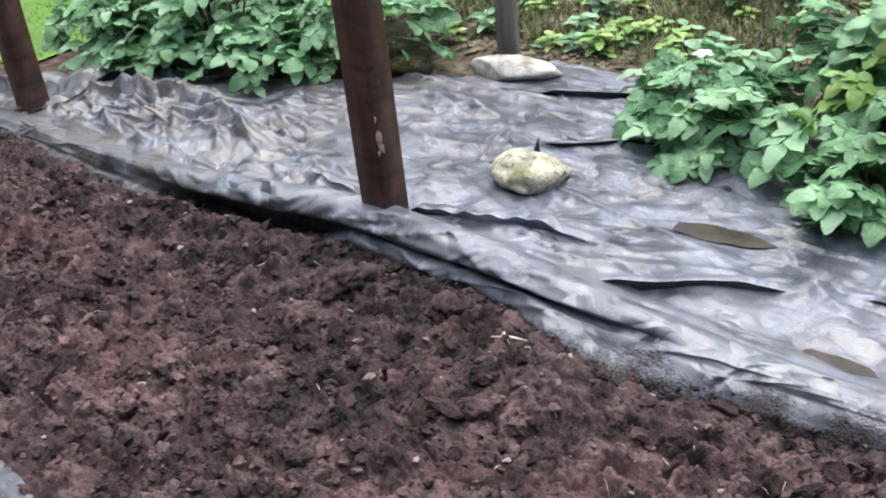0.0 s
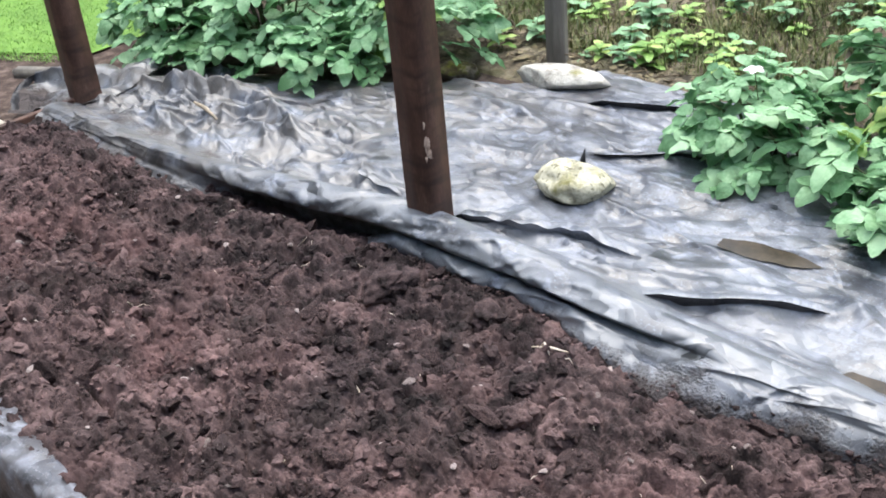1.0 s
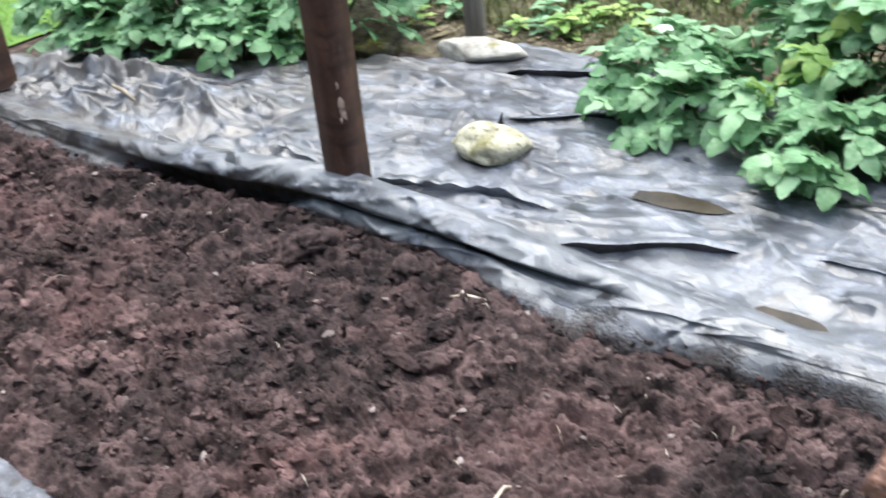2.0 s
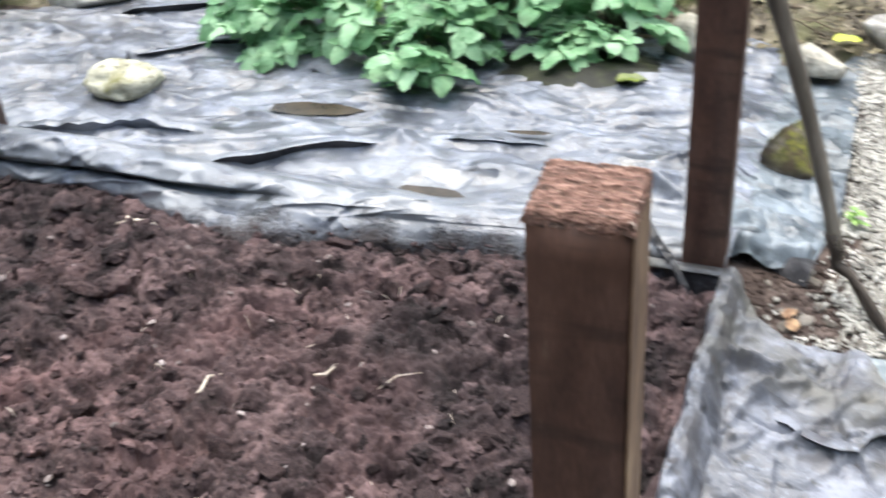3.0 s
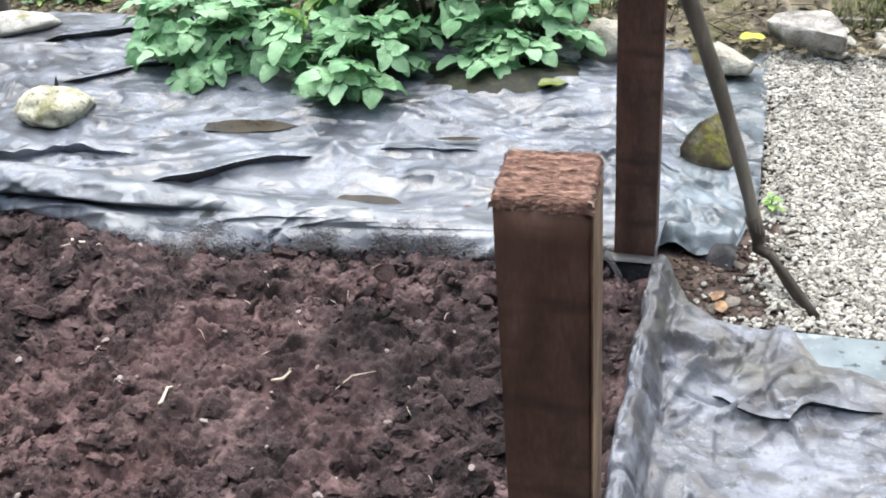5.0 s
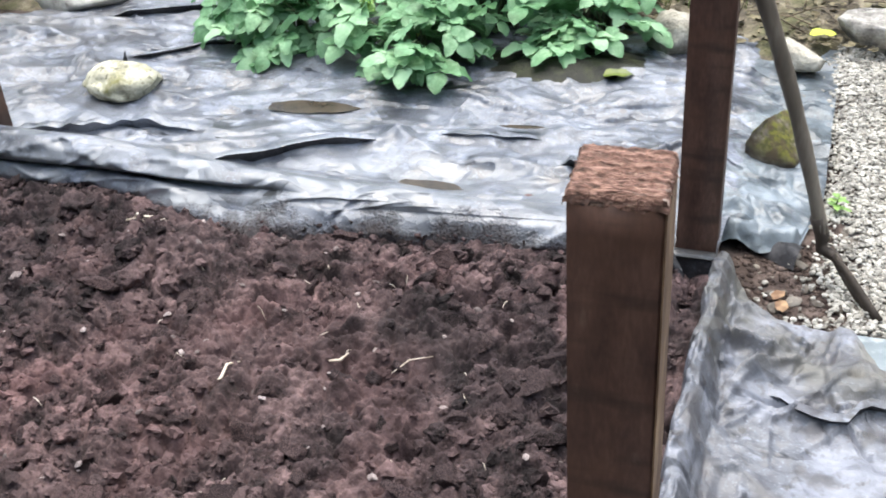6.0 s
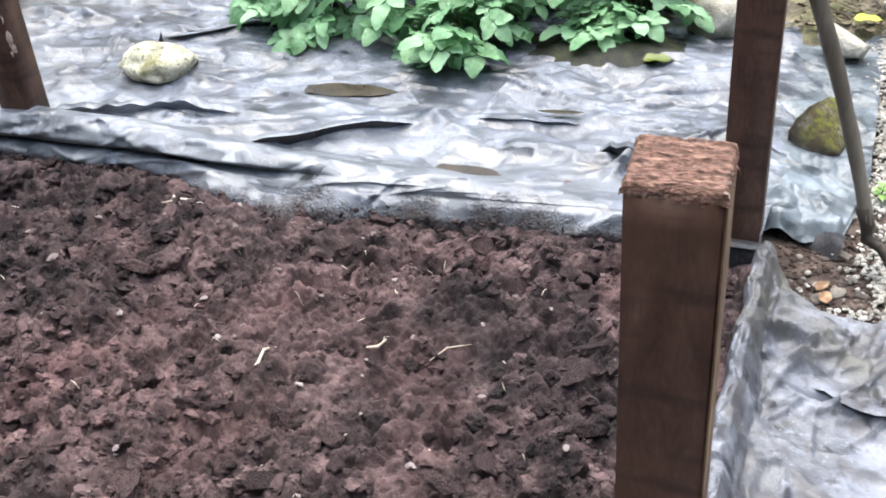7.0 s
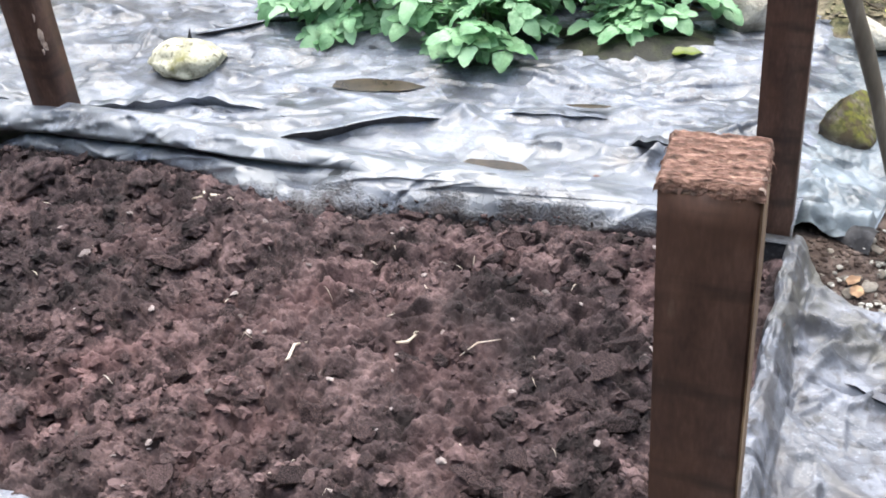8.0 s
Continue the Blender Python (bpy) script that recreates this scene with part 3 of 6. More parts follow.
# cross-section at the lip: how high the roll stands, how open the gap under it is
CREST_Y = [(-3.7, 2.28), (-3.1, 2.26), (-2.6, 2.27), (-2.2, 2.34), (-1.7, 2.43), (-1.2, 2.45), (-0.7, 2.43), (-0.2, 2.445), (0.3, 2.49), (0.6, 2.50)]
CREST_Z = [(-3.7, 0.05), (-2.8, 0.085), (-2.2, 0.12), (-1.6, 0.145), (-1.2, 0.135), (-0.9, 0.115), (-0.4, 0.085), (0.1, 0.06), (0.45, 0.045), (0.6, 0.03)]
GAP = [(-3.7, 0.0), (-2.62, 0.0), (-2.35, 0.8), (-2.0, 1.0), (-1.5, 1.0), (-1.2, 0.92), (-0.95, 0.75), (-0.75, 0.45), (-0.52, 0.0), (0.6, 0.0)]
LIP_Y = [(-3.7, 2.20), (-2.9, 2.20), (-2.6, 2.205), (-2.3, 2.31), (-1.9, 2.365), (-1.5, 2.37), (-1.2, 2.38), (-0.95, 2.335), (-0.8, 2.31), (-0.65, 2.272), (-0.46, 2.325), (-0.23, 2.36), (0.0, 2.39), (0.2, 2.41), (0.6, 2.41)]
LIP_Z = [(-3.7, -0.01), (-2.6, 0.0), (-2.3, -0.08), (-1.9, -0.07), (-1.68, 0.025), (-1.1, 0.032), (-0.8, 0.004), (-0.6, -0.014), (0.6, -0.02)]
TOP_Y = [(-3.7, 2.225), (-2.6, 2.225), (-2.3, 2.34), (-1.9, 2.385), (-1.5, 2.39), (-1.2, 2.402), (-0.9, 2.362), (-0.65, 2.362), (-0.3, 2.388), (0.0, 2.42), (0.2, 2.445), (0.6, 2.45)]
TOP_Z = [(-3.7, 0.03), (-2.6, 0.03), (-2.3, -0.06), (-1.9, -0.05), (-1.68, 0.060), (-1.1, 0.070), (-0.8, 0.058), (0.6, 0.048)]
EDGE_Z = [(-3.7, 0.005), (-2.6, 0.0), (-2.3, -0.045), (-1.95, -0.055), (-1.7, -0.004), (-1.1, 0.006), (-0.8, -0.014), (-0.6, -0.028), (0.6, -0.032)]
DROP_Y = [(-3.7, 2.225), (-2.6, 2.225), (-2.35, 2.42), (-1.85, 2.42), (-1.65, 2.395), (-1.2, 2.40), (-0.9, 2.355), (-0.65, 2.31), (-0.3, 2.37), (0.2, 2.43), (0.6, 2.43)]

# ---- raised bed: boards and soil ----
BIG_CLODS = [(-1.47, 2.17, 0.135), (-1.17, 2.25, 0.09), (-1.09, 2.03, 0.06), (-1.81, 1.82, 0.06), (-1.19, 1.55, 0.07), (-2.08, 1.71, 0.06), (-0.86, 2.06, 0.06),
             (-1.37, 1.91, 0.05), (-0.83, 1.97, 0.075), (-0.47, 1.55, 0.07), (0.04, 2.08, 0.055), (-0.89, 1.33, 0.08), (0.13, 1.64, 0.05), (-0.63, 1.41, 0.05)]
bed = empty("raised_bed")
tagged(bed, "low raised bed of dark timber boards holding loose soil", "raised bed")
for name, b in (("back_board", (-3.62, 2.45, -0.14, -1.65, 2.48, -0.07)), ("back_board", (-1.55, 2.45, -0.14, 0.488, 2.48, -0.03)), ("side_board", (0.597, 1.18, -0.14, 0.627, 2.43, 0.030)),
                ("front_board", (-3.62, 1.09, -0.14, 0.54, 1.125, 0.030)), ("side_board", (-3.66, 1.13, -0.14, -3.625, 2.42, 0.030))):
    part(name, box(*b, bevel=0.004, cuts=12, wobble=0.002), TIMBER, bed)


part("board_end", box(0.47, 2.398, -0.14, 0.597, 2.422, 0.032, bevel=0.003), FILM, bed, "end of the board wrapped in black film")


def soil_height(x, y):
    z = 0.004 + 0.055 * (fbm(x * 2.1, y * 2.1, 3, 21) - 0.5) + 0.05 * (fbm(x * 6, y * 6, 4, 22) - 0.5)
    z = z - 0.035 * smooth(0.35, 0.56, x)
    w = smooth(-0.17, -0.01, y - lane(x, LIP_Y))
    z = z * (1 - w) + w * (lane(x, EDGE_Z) + 0.035 * (fbm(x * 11, y * 11, 3, 28) - 0.45))
    return z - 0.12 * smooth(0.0, 0.05, y - lane(x, DROP_Y))


STEP = 0.0042
sx, sy = np.meshgrid(np.arange(-3.62, 0.597, STEP), np.arange(1.140, 2.448, STEP), indexing="ij")
wx, wy = 0.05 * (fbm(sx * 9, sy * 9, 3, 24) - 0.5), 0.05 * (fbm(sx * 9, sy * 9, 3, 25) - 0.5)
sz = soil_height(sx, sy)
calm = 1 - 0.6 * smooth(-0.08, -0.01, sy - lane(sx, LIP_Y))
for per_metre, amp, seed in ((9, 0.062, 34), (20, 0.050, 35), (44, 0.022, 36)):
    dome = np.sqrt(np.clip(1 - (worley((sx + wx) * per_metre, (sy + wy) * per_metre, seed) * 1.25) ** 2, 0, 1))
    where = smooth(0.40, 0.62, vnoise(sx * per_metre * 0.45, sy * per_metre * 0.45, seed + 9))
    sz = sz + calm * amp * (dome - 0.45) * (0.50 + 0.60 * where)
sz = sz + 0.030 * (fbm(sx * 34, sy * 34, 4, 31, 0.7) - 0.5)
for per_metre, amp, seed in ((26, 0.022, 38), (55, 0.016, 39), (105, 0.010, 40)):
    broken = smooth(0.35, 0.6, vnoise(sx * per_metre * 0.3, sy * per_metre * 0.3, seed + 20))
    sz = sz - calm * amp * pyramids((sx + 0.6 * wx) * per_metre, (sy + 0.6 * wy) * per_metre, seed) * (0.7 + 0.4 * broken)
soil = new("soil", mesh_np("soil", np.stack([sx, sy, sz], -1).reshape(-1, 3), grid_faces(*sx.shape), SOIL))
tagged(soil, "loose crumbly dark reddish-brown soil filling the raised bed", "soil", kind="stuff")


def soil_top(x, y):
    i, j = int(np.clip((x + 3.62) / STEP, 0, sx.shape[0] - 1)), int(np.clip((y - 1.140) / STEP, 0, sx.shape[1] - 1))
    return float(sz[i, j])


def clods(name, count, level, lo, hi, seed, label, power=2.5):
    r = np.random.default_rng(seed)
    x, y = r.uniform(-3.55, 0.565, count), r.uniform(1.20, 2.36, count)
    keep = vnoise(x * 3.1, y * 3.1, 47) + r.uniform(-0.25, 0.25, count) > 0.22
    x, y = x[keep], y[keep]
    s = lo + (hi - lo) * r.random(len(x)) ** power
    z = np.array([soil_top(a, b) for a, b in zip(x, y)]) + s * (0.10 if level > 1 else 0.02)
    v, f = scatter(level, np.stack([x, y, z], 1), s, (0.45, 0.95), seed, lump=0.5, freq=3.4)
    v = v + np.stack([waves(v, seed + k, 620.0, 6) for k in range(3)], 1) * (0.0026 if level > 1 else 0.0010)
    ob = new(name, mesh_np(name, v, f, CLOD, False))
    return tagged(ob, label, "soil", kind="stuff")


clods("soil_lumps", 2800, 2, 0.006, 0.022, 41, "dark lumpy crumbs of earth lying on the loose soil", 1.6)
clods("soil_crumbs", 17000, 1, 0.0022, 0.009, 42, "small dark crumbs scattered over the soil", 1.6)
clod_forms = []
for k in range(12):
    fr_ = np.random.default_rng(880 + k)
    v = ICO[3][0] * (1 + 0.28 * waves(ICO[3][0], 900 + k, 2.6))[:, None]
    for _ in range(9):
        way = fr_.normal(size=3)
        way /= np.linalg.norm(way)
        v = v - np.clip(v @ way - fr_.uniform(0.35, 0.75), 0, None)[:, None] * way
    v = v * (1 + 0.13 * waves(v, 930 + k, 9.0, 7) + 0.10 * waves(v, 960 + k, 20.0, 8))[:, None]
    clod_forms.append(mesh_np("clod", v * np.array([1.25, 0.95, 0.75]), ICO[3][1], LUMP, False))
lump_r = np.random.default_rng(43)
for k in range(290):
    x, y, s = lump_r.uniform(-3.0, 0.55), lump_r.uniform(1.21, 2.34), 0.015 + 0.026 * lump_r.random() ** 2
    ob = new("clod", clod_forms[k % 12])
    ob.parent = soil
    ob.matrix_basis = pose(x, y, soil_top(x, y) + 0.15 * s, lump_r.uniform(-30, 30), lump_r.uniform(-30, 30), lump_r.uniform(0, 360)) @ Matrix.Diagonal((s, s, s, 1))


def big_clod(x, y, size, seed):
    v = ICO[4][0] * (1 + 0.22 * waves(ICO[4][0], seed, 2.2) + 0.16 * waves(ICO[4][0], seed + 1, 6.0) + 0.11 * waves(ICO[4][0], seed + 2, 15.0, 7) + 0.09 * waves(ICO[4][0], seed + 3, 34.0, 7))[:, None]
    ob = new("clod", mesh_np("clod", v * np.array([1.15, 0.9, 0.72]) * size / 2, ICO[4][1], LUMP))
    ob.matrix_basis = pose(x, y, soil_top(x, y) + 0.17 * size, 0, 0, seed * 40)
    return tagged(ob, "large crumbly dark clod of earth on the soil", "clod", "large clods in the bed")


for k, (x, y, s) in enumerate(BIG_CLODS):
    big_clod(x, y, s, 700 + 5 * k)


# ---- black polythene on the far side of the bed ----
def ridge(x, y, line, height, front, back):
    """A fold along a line of points: short on its near side, long behind, fading to its ends."""
    best = np.zeros_like(x)
    n = len(line) - 1
    for k, ((x0, y0), (x1, y1)) in enumerate(zip(line, line[1:])):
        dx, dy = x1 - x0, y1 - y0
        ln = math.hypot(dx, dy)
        u = ((x - x0) * dx + (y - y0) * dy) / (ln * ln)
        c = np.clip(u, 0, 1)
        off = -(x - x0 - c * dx) * dy / ln + (y - y0 - c * dy) * dx / ln
        d = np.hypot(x - x0 - c * dx, y - y0 - c * dy)
        w = np.where(off < 0, front, back)
        g = (k + c) / n
        best = np.maximum(best, (0.45 * np.exp(-(d / w) ** 2) + 0.55 * np.exp(-1.4 * d / w)) * np.sin(np.pi * np.clip(g * 0.9 + 0.05, 0, 1)) ** 0.6)
    return height * best


FOLDS = [
    ([(-1.0, 2.58), (-0.83, 2.67), (-0.65, 2.74), (-0.46, 2.86)], 0.018, 0.016, 0.08),
    ([(-1.75, 2.71), (-1.59, 2.67), (-1.46, 2.69), (-1.37, 2.74), (-1.27, 2.71), (-1.13, 2.76), (-0.92, 2.79), (-0.8, 2.87)], 0.020, 0.014, 0.08),
    ([(-1.31, 2.60), (-1.11, 2.63), (-0.94, 2.70), (-0.78, 2.79)], 0.026, 0.02, 0.05),
    ([(-1.61, 3.25), (-1.47, 3.28), (-1.33, 3.40), (-1.1, 3.5)], 0.012, 0.012, 0.05),
    ([(-1.84, 3.67), (-1.68, 3.69), (-1.43, 3.81), (-1.2, 3.85)], 0.020, 0.012, 0.06),
    ([(-0.34, 2.92), (-0.14, 2.93), (0.03, 2.98)], 0.025, 0.02, 0.05),
    ([(-2.15, 2.68), (-2.09, 2.61), (-1.98, 2.60), (-1.88, 2.64)], 0.05, 0.015, 0.06),
    ([(-2.42, 2.56), (-2.36, 2.49), (-2.25, 2.47)], 0.04, 0.012, 0.05),
    ([(-3.02, 2.67), (-2.91, 2.75), (-2.82, 2.80), (-2.68, 2.77), (-2.50, 2.68)], 0.075, 0.03, 0.09),
    ([(-3.62, 2.66), (-3.43, 2.72), (-3.2, 2.80), (-2.93, 2.90)], 0.06, 0.03, 0.05),
    ([(-3.86, 2.71), (-3.57, 2.85), (-3.2, 3.02)], 0.035, 0.02, 0.08),
    ([(-0.55, 2.93), (-0.45, 2.90), (-0.30, 2.82)], 0.022, 0.018, 0.03),
    ([(-0.50, 2.80), (-0.42, 2.88), (-0.38, 2.99)], 0.018, 0.015, 0.03),
    ([(-0.95, 2.45), (-0.6, 2.55), (-0.2, 2.55)], 0.016, 0.02, 0.05),
    ([(0.16, 2.66), (0.22, 2.75), (0.36, 2.79), (0.45, 2.74)], 0.055, 0.012, 0.04),
    ([(-0.15, 2.80), (0.05, 2.76), (0.20, 2.82)], 0.03, 0.02, 0.05),
    ([(-2.25, 3.1), (-1.95, 3.05), (-1.7, 3.15)], 0.02, 0.02, 0.06),
    ([(-2.5, 3.3), (-2.1, 3.38), (-1.8, 3.34)], 0.022, 0.02, 0.06),
    ([(-2.3, 3.5), (-1.95, 3.52), (-1.6, 3.60)], 0.02, 0.02, 0.06),
]


def wrinkles(x, y, count, x0, x1, y0, y1, length, height, width, spread_, seed):
    """Random straight creases with sharp crests, mostly along x, some turned."""
    r = np.random.default_rng(seed)
    total = np.zeros_like(x)
    for _ in range(count):
        cx, cy, a = r.uniform(x0, x1), r.uniform(y0, y1), r.normal(0.12, spread_)
        ln, h, w = length * r.uniform(0.4, 1.3), height * r.uniform(0.4, 1.3) * (1 if r.random() < 0.7 else -0.8), width * r.uniform(0.6, 1.5)
        bend = r.normal(0, 0.18)
        near = (abs(x - cx) < ln + 4 * w) & (abs(y - cy) < ln + 4 * w)
        if not near.any():
            continue
        px, py = x[near] - cx, y[near] - cy
        u, v = px * math.cos(a) + py * math.sin(a), -px * math.sin(a) + py * math.cos(a)
        v = v - bend * u * u
        total[near] += h * np.exp(-abs(v) / np.where(v < 0, 0.55 * w, w)) * smooth(1.0, 0.3, abs(u) / (ln / 2))
    return total


def sheet_z(x, y):
    z = 0.0 - 0.05 * smooth(3.3, 3.8, y) - 0.075 * smooth(0.35, 0.75, x)
    z = z + 0.015 * smooth(-2.4, -3.4, x)
    z = z + 0.032 * smooth(0.56, 0.63, x) * (1 - smooth(0.75, 0.83, x)) * smooth(2.60, 2.68, y) * (1 - smooth(2.86, 2.97, y))
    for line, h, f, b in FOLDS:
        z = z + ridge(x, y, line, h, f, b)
    pool = 1 - 0.85 * np.exp(-(((x + 0.79) / 0.22) ** 2 + ((y - 3.03) / 0.09) ** 2)) - 0.85 * np.exp(-(((x + 0.23) / 0.2) ** 2 + ((y - 2.615) / 0.06) ** 2))
    wx, wy = 0.35 * (fbm(x * 2.5, y * 2.5, 3, 61) - 0.5), 0.35 * (fbm(x * 2.5, y * 2.5, 3, 66) - 0.5)
    rough = 0.006 * (fbm(x * 3, y * 5, 2, 64) - 0.5) + 0.006 * (worley((x + wx) * 6, (y + wy) * 8, 63) - 0.45)
    if np.size(x) > 1:
        rough = rough + wrinkles(x, y, 46, -3.7, 0.8, 2.45, 3.9, 0.80, 0.022, 0.012, 0.30, 621) + wrinkles(x, y, 90, -3.7, 0.8, 2.45, 3.9, 0.34, 0.014, 0.008, 0.7, 622)
        rough = rough + 0.044 * pyramids((x + 0.5 * wx) * 2.1, (y + 0.4 * wy) * 3.8, 631) + 0.016 * pyramids((x + 0.5 * wx) * 5.2, (y + 0.5 * wy) * 8.5, 634) + pyramids((x + 0.6 * wx) * 11, (y + 0.6 * wy) * 16, 632) * (0.004 + 0.010 * smooth(0.52, 0.68, vnoise(x * 2.3, y * 2.8, 633)))
        rough = rough + wrinkles(x, y, 150, -3.7, -1.7, 2.35, 2.95, 0.22, 0.018, 0.022, 1.2, 623)
    crumple = 0.75 + 0.55 * smooth(-1.7, -2.4, x) * (1 - smooth(2.75, 3.1, y)) + 0.35 * smooth(-0.5, 0.1, x)
    left = (0.05 * pyramids((x + wx) * 5, (y + wy) * 5, 65) + 0.03 * pyramids((x + wx) * 11, (y + wy) * 11, 67)) * smooth(-2.4, -3.1, x) * (1 - smooth(2.75, 3.0, y))
    dip = -0.020 * np.exp(-(((x + 0.79) / 0.19) ** 2 + ((y - 3.03) / 0.07) ** 2)) - 0.020 * np.exp(-(((x + 0.23) / 0.17) ** 2 + ((y - 2.610) / 0.06) ** 2))
    return z + rough * crumple * pool + left + dip


us = np.arange(-3.62, 0.60, 0.0055)
rows = []
for x in us:
    cy, cz, gap, ly, te = (float(lane(x, t)) for t in (CREST_Y, CREST_Z, GAP, LIP_Y, TOP_Y))
    wv = float(0.02 * (fbm(np.array(x * 5), np.array(0.3), 3, 71) - 0.5))
    wz = float(0.016 * (fbm(np.array(x * 7), np.array(4.3), 3, 72) - 0.5))
    cy, ly, te = cy + wv, ly + 1.5 * wv, te + wv
    lz, tz = float(lane(x, LIP_Z)) + 0.4 * wz, float(lane(x, TOP_Z)) + 0.6 * wz
    shut = [(ly + 0.02, lz - 0.05), (ly, lz), (te - 0.012, tz - 0.012), (te + 0.010, tz), *((te + u * (cy - te), tz + w * (cz - tz)) for u, w in ((0.30, 0.30), (0.45, 0.50), (0.55, 0.68), (0.68, 0.85), (0.82, 0.97)))]
    agape = [(ly + 0.02, lz - 0.05), (ly, lz), (te - 0.008, tz - 0.010), (te + 0.010, tz), (te + 0.030, tz - 0.022), (cy - 0.005, 0.42 * cz), (cy - 0.040, 0.46 * cz), (cy - 0.066, 0.66 * cz), (cy - 0.032, 0.95 * cz)]
    ctrl = [(a0 + (a1 - a0) * gap, b0 + (b1 - b0) * gap) for (a0, b0), (a1, b1) in zip(shut, agape)] + [(cy + 0.02, cz), (cy + 0.06, cz * 0.80), (cy + 0.11, cz * 0.32)]
    line = [Vector((x, a, b)) for a, b in ctrl]
    pts = []
    for k in range(len(line) - 1):
        p0, p1, p2, p3 = line[max(k - 1, 0)], line[k], line[k + 1], line[min(k + 2, len(line) - 1)]
        for s in range(5):
            t = s / 5
            pts.append(0.5 * ((2 * p1) + (p2 - p0) * t + (2 * p0 - 5 * p1 + 4 * p2 - p3) * t * t + (3 * p1 - p0 - 3 * p2 + p3) * t ** 3))
    y0 = line[-1].y
    back = float(np.interp(x, [-3.65, -3.3, -3.0, -2.6, -2.3, -2.1], [2.80, 2.98, 3.10, 3.35, 3.70, 3.98]))
    for k in range(220):
        y = y0 + (back - y0) * k / 219
        pts.append(Vector((x, y, 0)))
    rows.append(pts)
sv = np.array([[p[:] for p in r] for r in rows])
nfront = 55
tail = sv[:, nfront:, :]
h = sheet_z(tail[:, :, 0], tail[:, :, 1])
start = np.array([lane(x, CREST_Z) * 0.32 for x in us])[:, None]
fade = smooth(0.0, 0.12, tail[:, :, 1] - tail[:, :1, 1])
sv[:, nfront:, 2] = start * (1 - fade) + h * fade
front = sv[:, :nfront, :]
run = np.cumsum(np.hypot(np.diff(front[:, :, 1], axis=1, prepend=front[:, :1, 1]), np.diff(front[:, :, 2], axis=1, prepend=front[:, :1, 2])), axis=1)
fx = front[:, :, 0] + 0.06 * fbm(front[:, :, 0] * 6, run * 9, 2, 77)
amp = 0.006 * (worley(fx * 4, run * 7 + fx * 2, 75) - 0.45) + wrinkles(fx, run, 150, -3.7, 0.6, 0.0, 0.4, 0.55, 0.009, 0.012, 0.3, 79) + wrinkles(fx, run, 110, -3.7, 0.6, 0.0, 0.4, 0.16, 0.005, 0.008, 1.0, 80)
amp = (amp + 0.008 * pyramids(fx * 5, run * 12, 78)) * (1 - smooth(40, 54, np.arange(nfront)))[None]
sv[:, :nfront, 1] -= amp
sv[:, :nfront, 2] += 0.5 * amp
polythene = empty("plastic_sheet")
tagged(polythene, "wrinkled black polythene mulch sheet, dusty, laid over ground beside the bed", "plastic sheet")
part("main_sheet", mesh_np("main_sheet", sv.reshape(-1, 3), grid_faces(*sv.shape[:2]), SHEET), None, polythene)
# the piece beyond the corner post
ex, ey = np.meshgrid(np.linspace(0.555, 0.835, 56), np.linspace(0, 1, 180), indexing="ij")
edge0 = 2.655 + 0.02 * (fbm(ex * 20, ex * 0, 2, 81) - 0.5) + 0.22 * smooth(0.77, 0.83, ex)
yy = edge0 + (3.98 - edge0) * ey
zz = sheet_z(ex, yy) + wrinkles(ex, yy, 26, 0.58, 0.83, 2.62, 3.0, 0.26, 0.012, 0.016, 0.9, 704) + wrinkles(ex, yy, 120, 0.58, 0.83, 2.62, 3.9, 0.10, 0.006, 0.008, 1.2, 705) + 0.012 * pyramids(ex * 7 + 0.5 * fbm(ex * 8, yy * 8, 2, 84), yy * 11, 706) * (1 - smooth(2.9, 3.05, yy)) + 0.008 * pyramids(ex * 16, yy * 18, 707) - 0.05 * (1 - smooth(0.0, 0.03, yy - edge0)) * (1 - smooth(0.78, 0.84, ex))
xx = ex + 0.012 * (fbm(yy * 8, yy * 0, 3, 82) - 0.5) * smooth(0.8, 0.84, ex)
part("corner_flap", mesh_np("corner_flap", np.stack([xx, yy, np.maximum(zz, -0.100)], -1).reshape(-1, 3), grid_faces(*ex.shape), SHEET_BLUE), None, polythene)


part("wrapped_edge", box(0.40, 2.392, 0.034, 0.600, 2.424, 0.042, bevel=0.003, cuts=5, wobble=0.004), SHEET_OLD, polythene, "dusty film folded over the board by the corner post", True)

# the loose end folded out past the left corner post
lx, lv = np.meshgrid(np.linspace(-4.13, -3.56, 90), np.linspace(0, 1, 70), indexing="ij")
front_y = np.interp(lx, [-4.13, -4.02, -3.87, -3.80, -3.68, -3.56], [2.42, 2.30, 2.20, 2.26, 2.28, 2.24])
back_y = np.interp(lx, [-4.13, -4.05, -3.90, -3.75, -3.56], [2.48, 2.57, 2.66, 2.72, 2.85])
ly_ = front_y + (back_y - front_y) * lv
lz = -0.03 + 0.055 * smooth(-3.95, -3.60, lx) + 0.05 * smooth(0.6, 0.9, lv) + wrinkles(lx, ly_, 25, -4.1, -3.6, 2.1, 3.0, 0.3, 0.016, 0.02, 1.3, 701) + 0.045 * pyramids(lx * 5, ly_ * 5, 702)
part("loose_end", mesh_np("loose_end", np.stack([lx, ly_, np.maximum(lz, -0.10)], -1).reshape(-1, 3), grid_faces(*lx.shape), SHEET), None, polythene)


